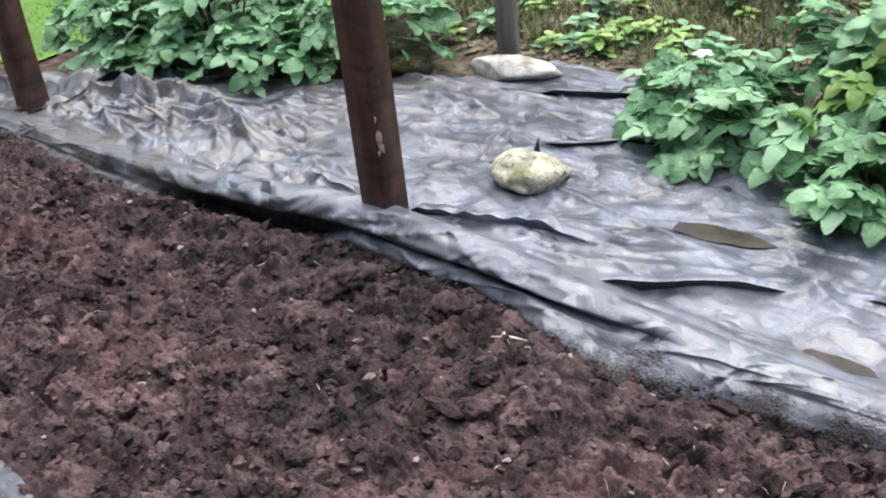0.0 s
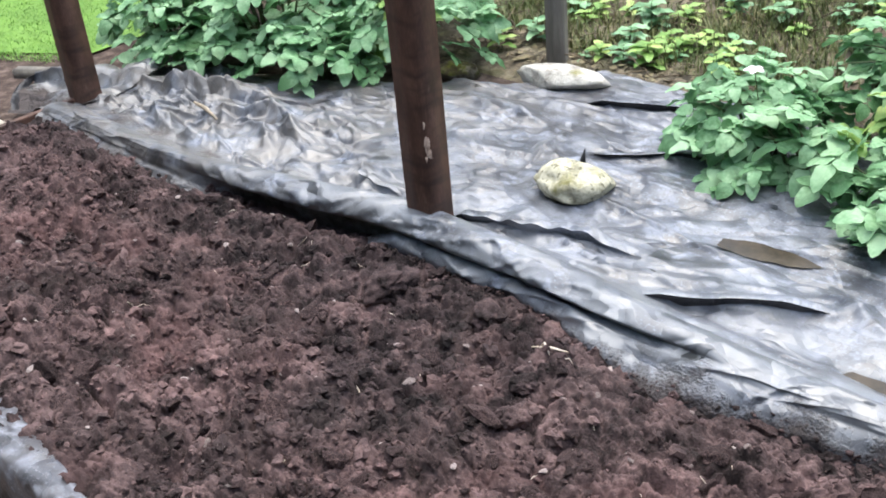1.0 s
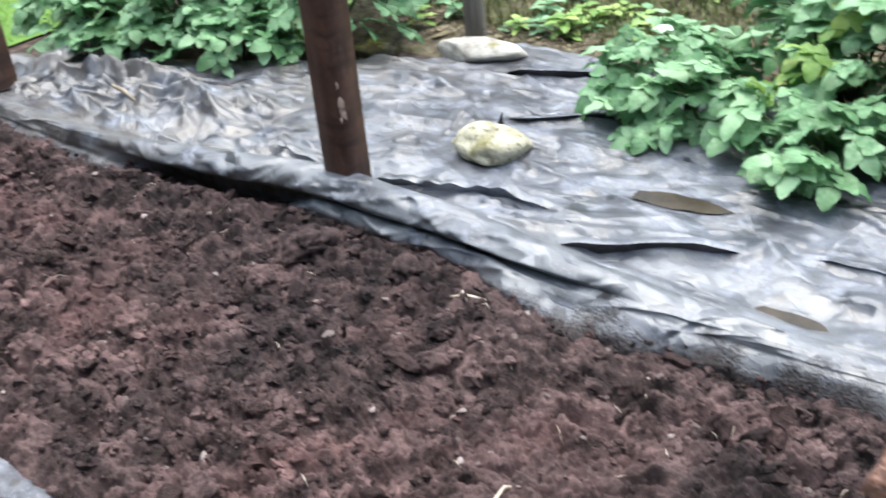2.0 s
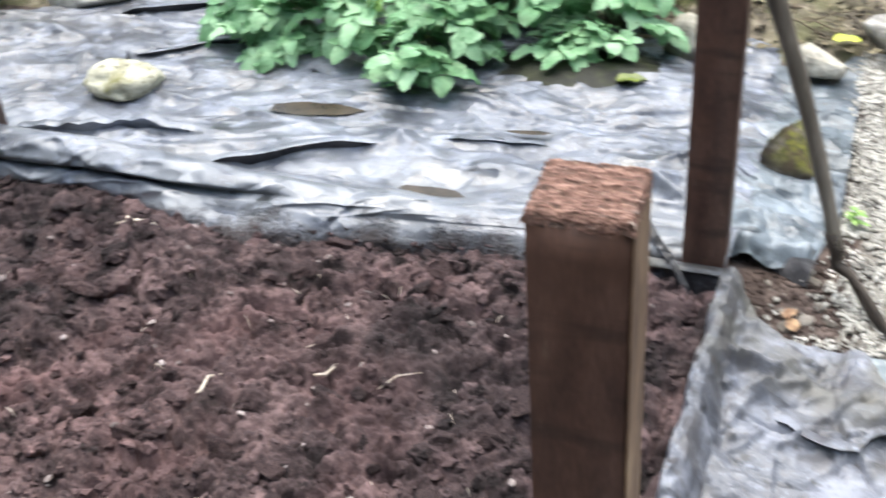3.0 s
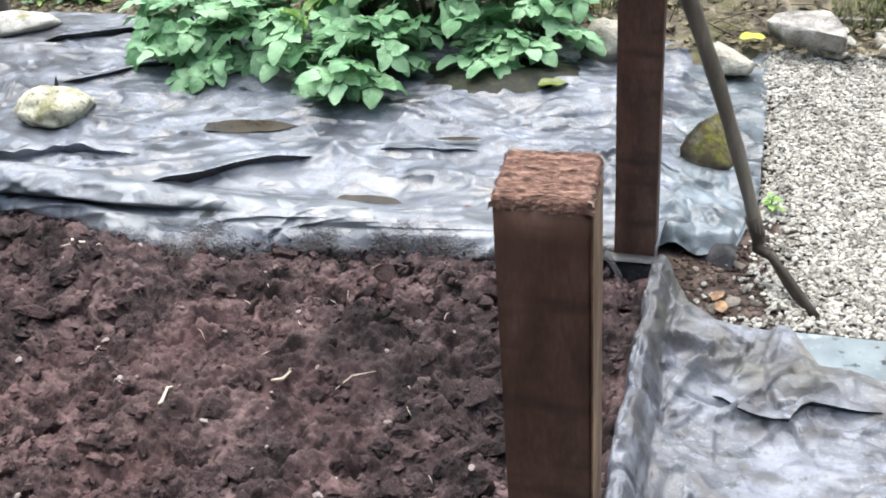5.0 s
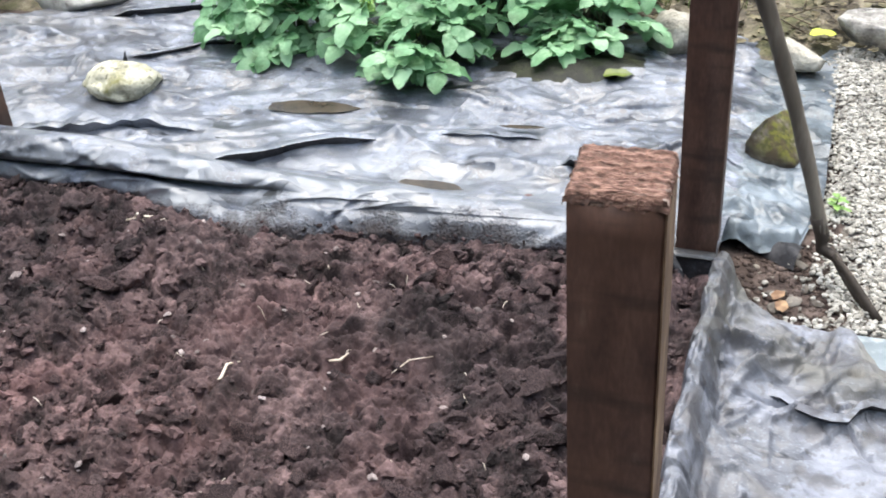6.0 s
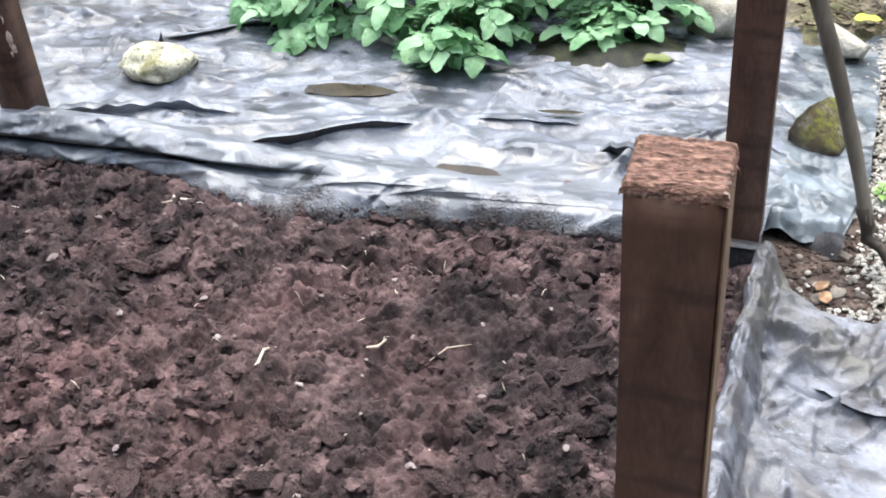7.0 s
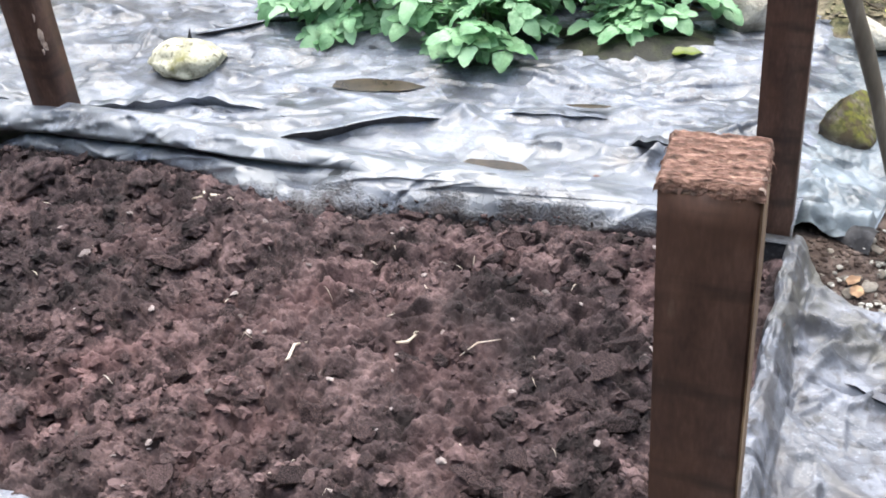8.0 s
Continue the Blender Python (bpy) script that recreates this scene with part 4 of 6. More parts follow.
def ribbon(name, pts, width, material, parent, twist=0.0):
    """A crumpled strip along points."""
    v = []
    for i, p in enumerate(pts):
        a, b = Vector(pts[max(i - 1, 0)]), Vector(pts[min(i + 1, len(pts) - 1)])
        side = (b - a).cross(Vector((math.sin(twist), 0.3, math.cos(twist)))).normalized()
        for s in np.linspace(-1, 1, 5):
            v.append(Vector(p) + side * width * s * (1 - 0.25 * i / len(pts)) + Vector((0, 0, 0.006 * math.cos(3 * s + i))))
    me = mesh_np(name, np.array([q[:] for q in v]), grid_faces(len(pts), 5), material)
    return part(name, me, None, parent)


ribbon("torn_strip", [(0.30, 2.68, 0.09), (0.36, 2.58, 0.07), (0.42, 2.48, 0.055), (0.48, 2.39, 0.050), (0.525, 2.355, 0.0)], 0.014, FILM, polythene)



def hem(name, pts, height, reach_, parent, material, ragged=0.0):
    """A fold that stands up along points and leans towards its near side: a face under it, near-black as painted shade
    unless ragged, the sheet over it.
    """
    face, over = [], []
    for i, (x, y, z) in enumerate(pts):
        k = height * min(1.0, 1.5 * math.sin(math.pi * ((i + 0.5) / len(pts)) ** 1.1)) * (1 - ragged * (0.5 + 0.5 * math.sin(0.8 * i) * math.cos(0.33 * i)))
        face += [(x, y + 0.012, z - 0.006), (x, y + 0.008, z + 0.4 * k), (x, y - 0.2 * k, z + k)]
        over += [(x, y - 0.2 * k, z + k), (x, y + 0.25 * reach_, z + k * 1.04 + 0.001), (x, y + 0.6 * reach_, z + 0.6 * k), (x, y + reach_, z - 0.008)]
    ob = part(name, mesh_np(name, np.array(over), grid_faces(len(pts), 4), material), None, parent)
    # shade under the fold put into the colour, except on ragged folds
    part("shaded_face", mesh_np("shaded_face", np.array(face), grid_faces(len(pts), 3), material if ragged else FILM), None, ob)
    return ob


def traced(pts, dz):
    fine_ = []
    for (x0, y0), (x1, y1) in zip(pts, pts[1:]):
        fine_ += [(x0 + (x1 - x0) * k / 6, y0 + (y1 - y0) * k / 6) for k in range(6)]
    fine_.append(pts[-1])
    zs = sheet_z(np.array([p[0] for p in fine_]), np.array([p[1] for p in fine_]))
    calm_ = np.convolve(np.pad(zs, 6, mode="edge"), np.full(13, 1 / 13), mode="valid")
    return [(x, y, float(z) + dz) for (x, y), z in zip(fine_, calm_)]


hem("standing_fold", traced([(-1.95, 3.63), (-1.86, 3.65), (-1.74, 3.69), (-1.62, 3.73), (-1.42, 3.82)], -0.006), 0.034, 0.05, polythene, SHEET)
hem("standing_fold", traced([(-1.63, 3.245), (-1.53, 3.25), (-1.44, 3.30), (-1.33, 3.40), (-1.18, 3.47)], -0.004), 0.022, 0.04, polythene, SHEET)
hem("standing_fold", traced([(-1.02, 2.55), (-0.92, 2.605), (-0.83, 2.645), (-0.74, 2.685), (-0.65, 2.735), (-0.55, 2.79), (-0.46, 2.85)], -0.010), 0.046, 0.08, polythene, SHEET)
hem("standing_fold", traced([(-1.76, 2.635), (-1.68, 2.620), (-1.59, 2.635), (-1.50, 2.668), (-1.42, 2.688), (-1.33, 2.722), (-1.24, 2.738), (-1.13, 2.748), (-1.0, 2.775)], -0.012), 0.056, 0.09, polythene, SHEET, 0.4)
hem("standing_fold", traced([(-2.14, 2.65), (-2.08, 2.605), (-1.98, 2.59), (-1.88, 2.62)], -0.014), 0.040, 0.05, polythene, SHEET, 0.4)
hem("standing_fold", traced([(-0.36, 2.905), (-0.22, 2.912), (-0.10, 2.925), (0.03, 2.965)], -0.010), 0.024, 0.04, polythene, SHEET, 0.3)
hem("standing_fold", traced([(0.10, 2.805), (0.15, 2.79), (0.21, 2.80), (0.28, 2.83)], -0.006), 0.055, 0.05, polythene, SHEET, 0.3)
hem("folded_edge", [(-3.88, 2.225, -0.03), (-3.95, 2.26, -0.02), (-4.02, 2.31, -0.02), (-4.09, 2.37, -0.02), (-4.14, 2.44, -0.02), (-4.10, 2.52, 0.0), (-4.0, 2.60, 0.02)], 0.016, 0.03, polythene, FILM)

# ---- polythene over the side board and out over the ground ----
u0 = np.concatenate([np.linspace(0, 0.30, 36), np.linspace(0.306, 1, 120)])
PROF = [(0.0, 0.584, -0.035), (0.05, 0.588, 0.012), (0.09, 0.594, 0.044), (0.13, 0.606, 0.052), (0.17, 0.622, 0.048), (0.21, 0.636, 0.02), (0.25, 0.645, -0.015), (0.30, 0.662, -0.050), (0.36, 0.70, -0.066), (0.55, 0.85, -0.082), (1.0, 1.225, -0.096)]
pu, px_, pz_ = (np.array([r[k] for r in PROF]) for k in range(3))
base_x, base_z = np.interp(u0, pu, px_), np.interp(u0, pu, pz_)
far_y = np.interp(base_x, [0.58, 0.66, 0.70, 0.76, 0.94, 0.965, 1.0, 1.16, 1.24], [2.43, 2.42, 2.37, 2.335, 2.325, 2.26, 2.185, 2.17, 2.13])
vv = np.linspace(0, 1, 280)
X, T = np.meshgrid(base_x, vv, indexing="ij")
Z = np.repeat(base_z[:, None], 280, 1)
Y = 0.75 + (far_y[:, None] - 0.75) * T
wob = 0.016 * (fbm(Y * 9, Y * 0, 3, 91) - 0.5) + 0.006 * (fbm(Y * 30, X * 12, 2, 92) - 0.5)
X = X + wob * (1 - smooth(0.70, 0.80, X))
out = smooth(0.655, 0.70, X)
sx_, sy_ = X + 0.05 * fbm(X * 7, Y * 7, 2, 90), Y + 0.05 * fbm(X * 7 + 9, Y * 7, 2, 90)
Z = Z + (0.016 * (worley(sy_ * 9, sx_ * 14, 93) - 0.45) + 0.02 * pyramids(sy_ * 8, sx_ * 12, 95) + wrinkles(Y, X * 3, 300, 0.8, 2.45, 1.75, 2.1, 0.12, 0.010, 0.012, 1.2, 953)) * (1 - out) + 0.022 * smooth(0.88, 0.92, X) * smooth(2.06, 2.12, Y)
Z = Z + out * (0.018 * pyramids(sx_ * 4, sy_ * 5, 94) + 0.008 * pyramids(sx_ * 11, sy_ * 12, 96) + wrinkles(X, Y, 40, 0.66, 1.25, 1.2, 2.4, 0.40, 0.007, 0.020, 0.7, 951) + wrinkles(X, Y, 110, 0.62, 1.25, 1.2, 2.4, 0.28, 0.008, 0.010, 1.0, 952) + wrinkles(X, Y, 34, 0.66, 1.0, 1.95, 2.35, 0.26, 0.020, 0.008, 0.9, 954) * smooth(0.0, 0.10, far_y[:, None] - Y))
X = X - 0.014 * (worley(sy_ * 11, sx_ * 3, 97) - 0.45) * (1 - out)
for line, h, f, b in (([(0.75, 2.02), (0.79, 2.015), (0.84, 1.99), (0.93, 1.98), (0.97, 2.03), (0.99, 2.058), (1.09, 2.062)], 0.028, 0.008, 0.09), ([(0.685, 2.045), (0.70, 2.075), (0.725, 2.11), (0.755, 2.155)], 0.055, 0.045, 0.008), ([(0.63, 2.16), (0.70, 2.20), (0.78, 2.19)], 0.045, 0.012, 0.04),
                      ([(0.66, 2.28), (0.74, 2.24), (0.82, 2.20)], 0.02, 0.015, 0.04), ([(0.70, 1.75), (0.9, 1.70), (1.1, 1.78)], 0.02, 0.02, 0.06)):
    Z = Z + ridge(X, Y, line, h, f, b) * smooth(0.63, 0.66, X)
drape = empty("plastic_cover")
tagged(drape, "dusty black polythene draped over the side board onto the ground", "plastic sheet")
part("side_cover", mesh_np("side_cover", np.stack([X, Y, Z], -1).reshape(-1, 3), grid_faces(*X.shape), SHEET_OLD), None, drape)
def cover_at(x, y):
    return float(Z.ravel()[np.argmin((X.ravel() - x) ** 2 + (Y.ravel() - y) ** 2)])


curl = [(0.765, 2.040), (0.795, 2.020), (0.83, 1.998), (0.867, 1.980), (0.905, 1.976), (0.94, 1.986), (0.962, 2.025), (0.985, 2.056), (1.03, 2.052), (1.086, 2.058), (1.14, 2.075)]
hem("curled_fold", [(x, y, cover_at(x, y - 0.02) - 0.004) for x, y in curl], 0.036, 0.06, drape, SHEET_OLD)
# near board: polythene folded over it
NEAR = [(1.205, -0.03), (1.20, 0.015), (1.19, 0.045), (1.17, 0.052), (1.14, 0.048), (1.122, 0.03), (1.118, -0.03), (1.11, -0.10)]
nx = np.arange(-3.6, 0.535, 0.015)
ny, nz = np.array([a for a, _ in NEAR]), np.array([b for _, b in NEAR])
fine = np.linspace(0, len(NEAR) - 1, 30)
NYs, NZs = np.interp(fine, range(len(NEAR)), ny), np.interp(fine, range(len(NEAR)), nz)
NX, NK = np.meshgrid(nx, np.arange(30), indexing="ij")
shift = 0.014 * (worley(NX * 12, NK * 0.18, 89) - 0.45) + 0.012 * (fbm(NX * 7, NK * 0.0, 3, 97) - 0.5) + 0.006 * (fbm(NX * 30, NK * 0.3, 2, 98) - 0.5)
skew = np.interp(NX, [-3.6, -2.6, -2.0, -1.7, -1.4, -0.6, 0.5], [0.0, 0.03, 0.035, -0.008, -0.042, -0.042, -0.03])
outer = smooth(8, 16, NK)
shift = shift + skew * (1 - outer) + np.minimum(skew, -0.045) * outer
nearv = np.stack([NX, NYs[NK] + shift, NZs[NK] + 0.012 * (fbm(NX * 12, NK * 0.2, 3, 99) - 0.5)], -1)
part("front_cover", mesh_np("front_cover", nearv.reshape(-1, 3), grid_faces(*NX.shape), SHEET_OLD), None, drape)


def puddle(x, y, rx, ry, z, turn, seed):
    bm = bmesh.new()
    ring = []
    for k in range(40):
        a = k * 6.2832 / 40
        r = 1 + 0.08 * math.sin(2 * a + seed) + 0.06 * math.sin(3 * a + 2 * seed) + 0.05 * math.sin(7 * a + seed) + 0.03 * math.sin(12 * a)
        c, s = rx * r * math.cos(a), ry * r * math.sin(a)
        ring.append(bm.verts.new((c * math.cos(turn) - s * math.sin(turn), c * math.sin(turn) + s * math.cos(turn), 0)))
    mid = bm.verts.new((0, 0, 0.0008))
    for k in range(40):
        bm.faces.new((ring[k], ring[(k + 1) % 40], mid))
    ob = new("puddle", mesh_bm("puddle", bm, WATER, True))
    ob.matrix_basis = pose(x, y, z)
    return tagged(ob, "shallow puddle of brown water lying on the sheet", "puddle", "puddles on the sheet")


def sheet_at(x, y):
    return float(sheet_z(np.array([x]), np.array([y]))[0])


for x, y, rx, ry, turn in ((-0.79, 3.03, 0.145, 0.046, 0.1), (-0.23, 2.610, 0.15, 0.055, -0.05), (-0.06, 2.985, 0.07, 0.012, 0.1)):
    puddle(x, y, rx, ry, sheet_at(x, y) + 0.012, turn, x * 7)


# soil clinging to the foot of the sheet
kr = np.random.default_rng(63)
kx = kr.uniform(-3.55, 0.50, 1500)
kt = kr.random(1500) ** 1.1 * (0.30 + 0.75 * fbm(kx * 9, kx * 0, 3, 88))
kl, kp, kg = lane(kx, LIP_Y), lane(kx, TOP_Y) - 0.012, lane(kx, GAP)
kb, ke = lane(kx, LIP_Z), lane(kx, TOP_Z) - 0.012
kwv = 0.02 * (fbm(kx * 5, kx * 0 + 0.3, 3, 71) - 0.5)
ky = kl + 1.5 * kwv + (kp - kl) * kt * (1 - kg) - 0.004 - 0.05 * kg * kr.random(1500)
kz = kb + (ke - kb) * kt * (1 - kg)
v, f = scatter(1, np.stack([kx, ky, kz], 1), 0.001 + 0.008 * kr.random(1500) ** 4, (0.5, 0.9), 64, lump=0.65, freq=4.0)
tagged(new("clinging_soil", mesh_np("clinging_soil", v, f, CLOD)), "dark crumbs of soil clinging to the foot of the sheet", "soil", kind="stuff")

# corner of the sheet tucked under and lying on the dirt
tx, tu = np.meshgrid(np.linspace(0, 1, 14), np.linspace(0, 1, 10), indexing="ij")
tuck = np.stack([0.68 + 0.10 * tx + 0.02 * tu, 2.665 - 0.065 * tx + 0.075 * tu, -0.108 + 0.022 * np.sin(np.pi * tu) + 0.030 * tu + 0.012 * pyramids(tx * 2, tu * 2, 709)], -1)
part("tucked_corner", mesh_np("tucked_corner", tuck.reshape(-1, 3), grid_faces(14, 10), FILM), None, polythene)


# ---- posts ----
def post_mesh(w, d, z0, z1, seed, cut=False):
    bm = box(-w / 2, -d / 2, z0, w / 2, d / 2, z1, bevel=0.003)
    for k in range(1, 24):
        bmesh.ops.bisect_plane(bm, geom=bm.verts[:] + bm.edges[:] + bm.faces[:], plane_co=(0, 0, z0 + (z1 - z0) * k / 24), plane_no=(0, 0, 1))
    for v in bm.verts:
        v.co += noise.noise_vector(Vector((v.co.x * 8, v.co.y * 8, v.co.z * 2.5 + seed))) * 0.0025
    return bm


def timber_post(x, y, top, turn, label, w=0.1, d=0.1, seed=0):
    e = empty("timber_post", x, y, 0, turn)
    tagged(e, label, "post", "posts of the bed")
    part("shaft", post_mesh(w, d, -0.20, top, seed), TIMBER, e, shade=True)
    return e


timber_post(-3.627, 2.445, 2.0, 0, "dark brown stained timber post at the bed corner", seed=1)
mid_post = timber_post(-1.598, 2.472, 2.0, 2, "dark brown timber post with a pale knot", seed=2)
timber_post(0.543, 2.478, 2.0, 1, "dark brown square timber post at the bed corner", seed=3)
for dy, z, h, w in ((-0.036, 0.37, 0.026, 0.012), (-0.028, 0.335, 0.016, 0.011), (-0.044, 0.325, 0.010, 0.006), (-0.044, 0.43, 0.014, 0.005)):
    bm = bmesh.new()
    bmesh.ops.create_uvsphere(bm, u_segments=18, v_segments=12, radius=1.0, matrix=pose(0.0505, dy, z) @ Matrix.Diagonal((0.0018, w, h, 1)))
    for v in bm.verts:
        v.co += noise.noise_vector(v.co * 70) * 0.010 * Vector((0.05, 0.6, 1))
    part("bare_patch", bm, BARE, mid_post, "pale bare wood where the stain has worn off", True)

# the sawn-off post in front
NW, ND, NTOP = 0.112, 0.112, 1.033
stump = empty("sawn_post", 0.599, 1.117, 0, 3)
tagged(stump, "short dark timber post with a rough sawn brown top", "post", "posts of the bed")
part("shaft", post_mesh(NW, ND, -0.20, NTOP - 0.006, 9), TIMBER, stump, shade=True)
k = 46
cx, cy = np.meshgrid(np.linspace(-0.5, 0.5, k), np.linspace(-0.5, 0.5, k), indexing="ij")
edge = np.maximum(abs(cx), abs(cy))
fray = 0.006 * (fbm((cx + 3) * 22, (cy + 3) * 22, 3, 101) - 0.5)
cz = NTOP + 0.004 * (fbm((cx + 3) * 14, (cy + 3) * 40, 3, 102) - 0.5) - 0.010 * smooth(0.46, 0.5, edge) + 0.0018 * np.sin(cy * 60 + 5 * fbm((cx + 2) * 9, cy + 2, 2, 103)) + 0.004 * (fbm((cx + 3) * 9, (cy + 3) * 70, 2, 106) - 0.5)
cz -= 0.006 * np.exp(-((cx - 0.08) ** 2 + (cy + 0.02) ** 2) * 160) + 0.005 * np.exp(-((cx - 0.2) ** 2 + (cy + 0.0) ** 2) * 260)
hang = smooth(0.485, 0.5, edge) * (0.003 + 0.010 * np.clip(fbm((cx + 5) * 11, (cy + 5) * 11, 2, 104) - 0.45, 0, 1))
top_v = np.stack([cx * (NW + 0.004) + np.sign(cx) * fray * smooth(0.4, 0.5, abs(cx)), cy * (ND + 0.004) + np.sign(cy) * fray * smooth(0.4, 0.5, abs(cy)), cz - hang], -1)
part("sawn_top", mesh_np("sawn_top", top_v.reshape(-1, 3), grid_faces(k, k), ENDGRAIN), None, stump, "fibrous reddish-brown sawn end grain")
part("pale_edge", box(NW / 2 - 0.001, -ND / 2 + 0.0015, 0.0, NW / 2 + 0.0014, ND / 2 - 0.004, NTOP - 0.012, bevel=0.0006, cuts=20, wobble=0.0006), SAWN, stump, "pale unstained sawn side of the post")
fr = np.random.default_rng(17)
bm = bmesh.new()
for _ in range(26):
    side, t = fr.integers(4), fr.uniform(-0.5, 0.5)
    a, b = ((t * NW, -ND / 2), (t * NW, ND / 2), (NW / 2, t * ND), (-NW / 2, t * ND))[side]
    o = Vector(((0, -1, 0), (0, 1, 0), (1, 0, 0), (-1, 0, 0))[side])
    p = Vector((a, b, NTOP - 0.004))
    q = p + o * fr.uniform(0.001, 0.004) + Vector((fr.normal(0, 0.002), fr.normal(0, 0.002), fr.uniform(-0.014, -0.002)))
    tube(bm, [p - o * 0.006, (p + q) / 2 + Vector((0, 0, 0.003)), q], [0.0012, 0.0009, 0.0003], 4)
part("frayed_edge", bm, ENDGRAIN, stump, "torn wood fibres along the sawn edge")["kind"] = "stuff"


for _ in range(9):
    t = fr.uniform(-0.5, -0.05)
    p = Vector((NW / 2 - 0.002, t * ND, NTOP - fr.uniform(0.001, 0.012)))
    q = p + Vector((fr.uniform(0.001, 0.005), fr.normal(0, 0.006), fr.uniform(-0.016, 0.006)))
    part("splinter", tube(bmesh.new(), [p - Vector((0.004, 0, 0)), (p + q) / 2 + Vector((0.001, 0, 0.002)), q], [0.0022, 0.0016, 0.0004], 4), BARE, stump, "pale torn splinter")


# ---- stones ----
def rock(name, x, y, z, size, turn, material, label, seed, lump=0.16, flat=0.0, group="", facets=7, cut=(0.62, 0.9), under=0.0, exact=False):
    v = ICO[4][0].copy()
    f = ICO[4][1]
    v *= (1 + lump * waves(v, seed, 2.2) + 0.35 * lump * waves(v, seed + 1, 6.0) + 0.12 * lump * waves(v, seed + 2, 16.0))[:, None]
    fr_ = np.random.default_rng(seed + 900)
    for _ in range(facets):
        nrm = fr_.normal(size=3)
        nrm /= np.linalg.norm(nrm)
        over = np.clip(v @ nrm - fr_.uniform(*cut), 0, None)
        v -= 0.85 * over[:, None] * nrm
    v *= (1 + 0.025 * waves(v, seed + 5, 22.0, 6))[:, None]
    if flat:
        v[:, 2] = np.minimum(v[:, 2], flat + 0.05 * v[:, 0] + 0.03 * waves(v, seed + 3, 5.0))
    v[:, :2] *= (1 - under * smooth(0.1, -0.5, v[:, 2]))[:, None]
    if exact:
        v = (v - 0.5 * (v.max(0) + v.min(0))) / (0.5 * np.ptp(v, axis=0))
    v[:, 2] = np.maximum(v[:, 2], -0.55)
    ob = new(name, mesh_np(name, v * np.array(size) / 2, f, material))
    ob.matrix_basis = pose(x, y, z + 0.55 * size[2] / 2, 0, 0, turn)
    return tagged(ob, label, "stone", group)


rock("stone", -1.465, 3.005, sheet_at(-1.465, 3.0) - 0.004, (0.28, 0.21, 0.13), 42, LICHEN, "rounded cream stone with lichen weighing down the sheet", 1)
rock("stone", -2.185, 3.77, -0.07, (0.40, 0.15, 0.13), 15, WHITEROCK, "long whitish stone with moss at the sheet edge", 2, flat=0.75)
rock("stone", -2.62, 3.62, -0.07, (0.22, 0.16, 0.10), 30, MOSSY, "low mossy stone at the back of the sheet", 3)
rock("stone", 0.672, 3.15, -0.085, (0.21, 0.20, 0.18), 25, MOSSY, "dark angular stone topped with green moss on the sheet", 4, lump=0.14, facets=12, cut=(0.28, 0.55), under=0.5, exact=True)
rock("stone", 0.27, 3.80, -0.08, (0.20, 0.17, 0.20), 0, ROCK, "pale rounded stone beside the potato plant", 5)
rock("stone", 0.70, 3.78, -0.09, (0.24, 0.16, 0.13), -30, ROCK, "cream stone lying on the sheet", 6, lump=0.2, facets=14, cut=(0.5, 0.75))
rock("boulder", 0.955, 4.035, -0.13, (0.30, 0.23, 0.185), -12, GREYROCK, "flat-topped grey rock at the end of the gravel", 7, lump=0.14, flat=0.22, facets=9, cut=(0.22, 0.50), under=0.45, exact=True)
pr = np.random.default_rng(5)
for k in range(26):
    x, y = pr.uniform(1.04, 1.50), pr.uniform(3.86, 4.12)
    s = pr.uniform(0.035, 0.075)
    rock("cobble", x, y, float(ground_z(np.array(x), np.array(y))) + 0.022, (s * 1.3, s, s * 0.8), pr.uniform(0, 180), WHITEROCK if k % 3 else ROCK, "fist-sized pale stone at the gravel edge", 20 + k, group="stones at the gravel edge")

# ---- gravel path ----
gr = np.random.default_rng(8)
bx, by = np.meshgrid(np.arange(0.80, 1.60, 0.03), np.arange(1.2, 4.06, 0.03), indexing="ij")
gravel_bed = new("gravel_path", mesh_np("gravel_path", np.stack([bx, by, -0.130 + 0.022 * smooth(0.82, 0.98, bx + 0.1 * (fbm(bx * 8, by * 8, 2, 4) - 0.5)) + 0.012 * (fbm(bx * 5, by * 5, 3, 3) - 0.5)], -1).reshape(-1, 3), grid_faces(*bx.shape), GRIT))
tagged(gravel_bed, "path of pale grey and cream gravel", "path", kind="structure")
spots, sizes = [], []
while len(spots) < 27000:
    x, y = gr.uniform(0.70, 1.55), gr.uniform(2.05, 4.06)
    keep = smooth(0.80, 0.87, x + 0.06 * (vnoise(x * 9, y * 9, 4) - 0.5)) if y > 2.85 else smooth(0.72 + 0.3 * (2.85 - y) * (y > 2.4), 1.05, x + 0.12 * (vnoise(x * 9, y * 9, 4) - 0.5))
    if gr.random() < max(keep, 0.02) and not (y < 2.36 and x < 1.185):
        s = 0.0034 + 0.0054 * gr.random() ** 1.5
        spots.append((x, y, -0.106 + s * 0.3 + gr.uniform(0, 0.006)))
        sizes.append(s)
near = [i for i, p in enumerate(spots) if p[1] < 2.75 and p[0] < 1.35][:300]
chosen = set(near)
rest = [i for i in range(len(spots)) if i not in chosen]
parts_ = []
for level, chosen_ in ((2, [i for i in rest if spots[i][1] < 2.9]), (1, [i for i in rest if spots[i][1] >= 2.9])):
    parts_.append(scatter(level, [spots[i] for i in chosen_], [sizes[i] * (1.1 if level == 1 else 1) for i in chosen_], (0.40, 0.75), 61, lump=0.34, freq=2.4))
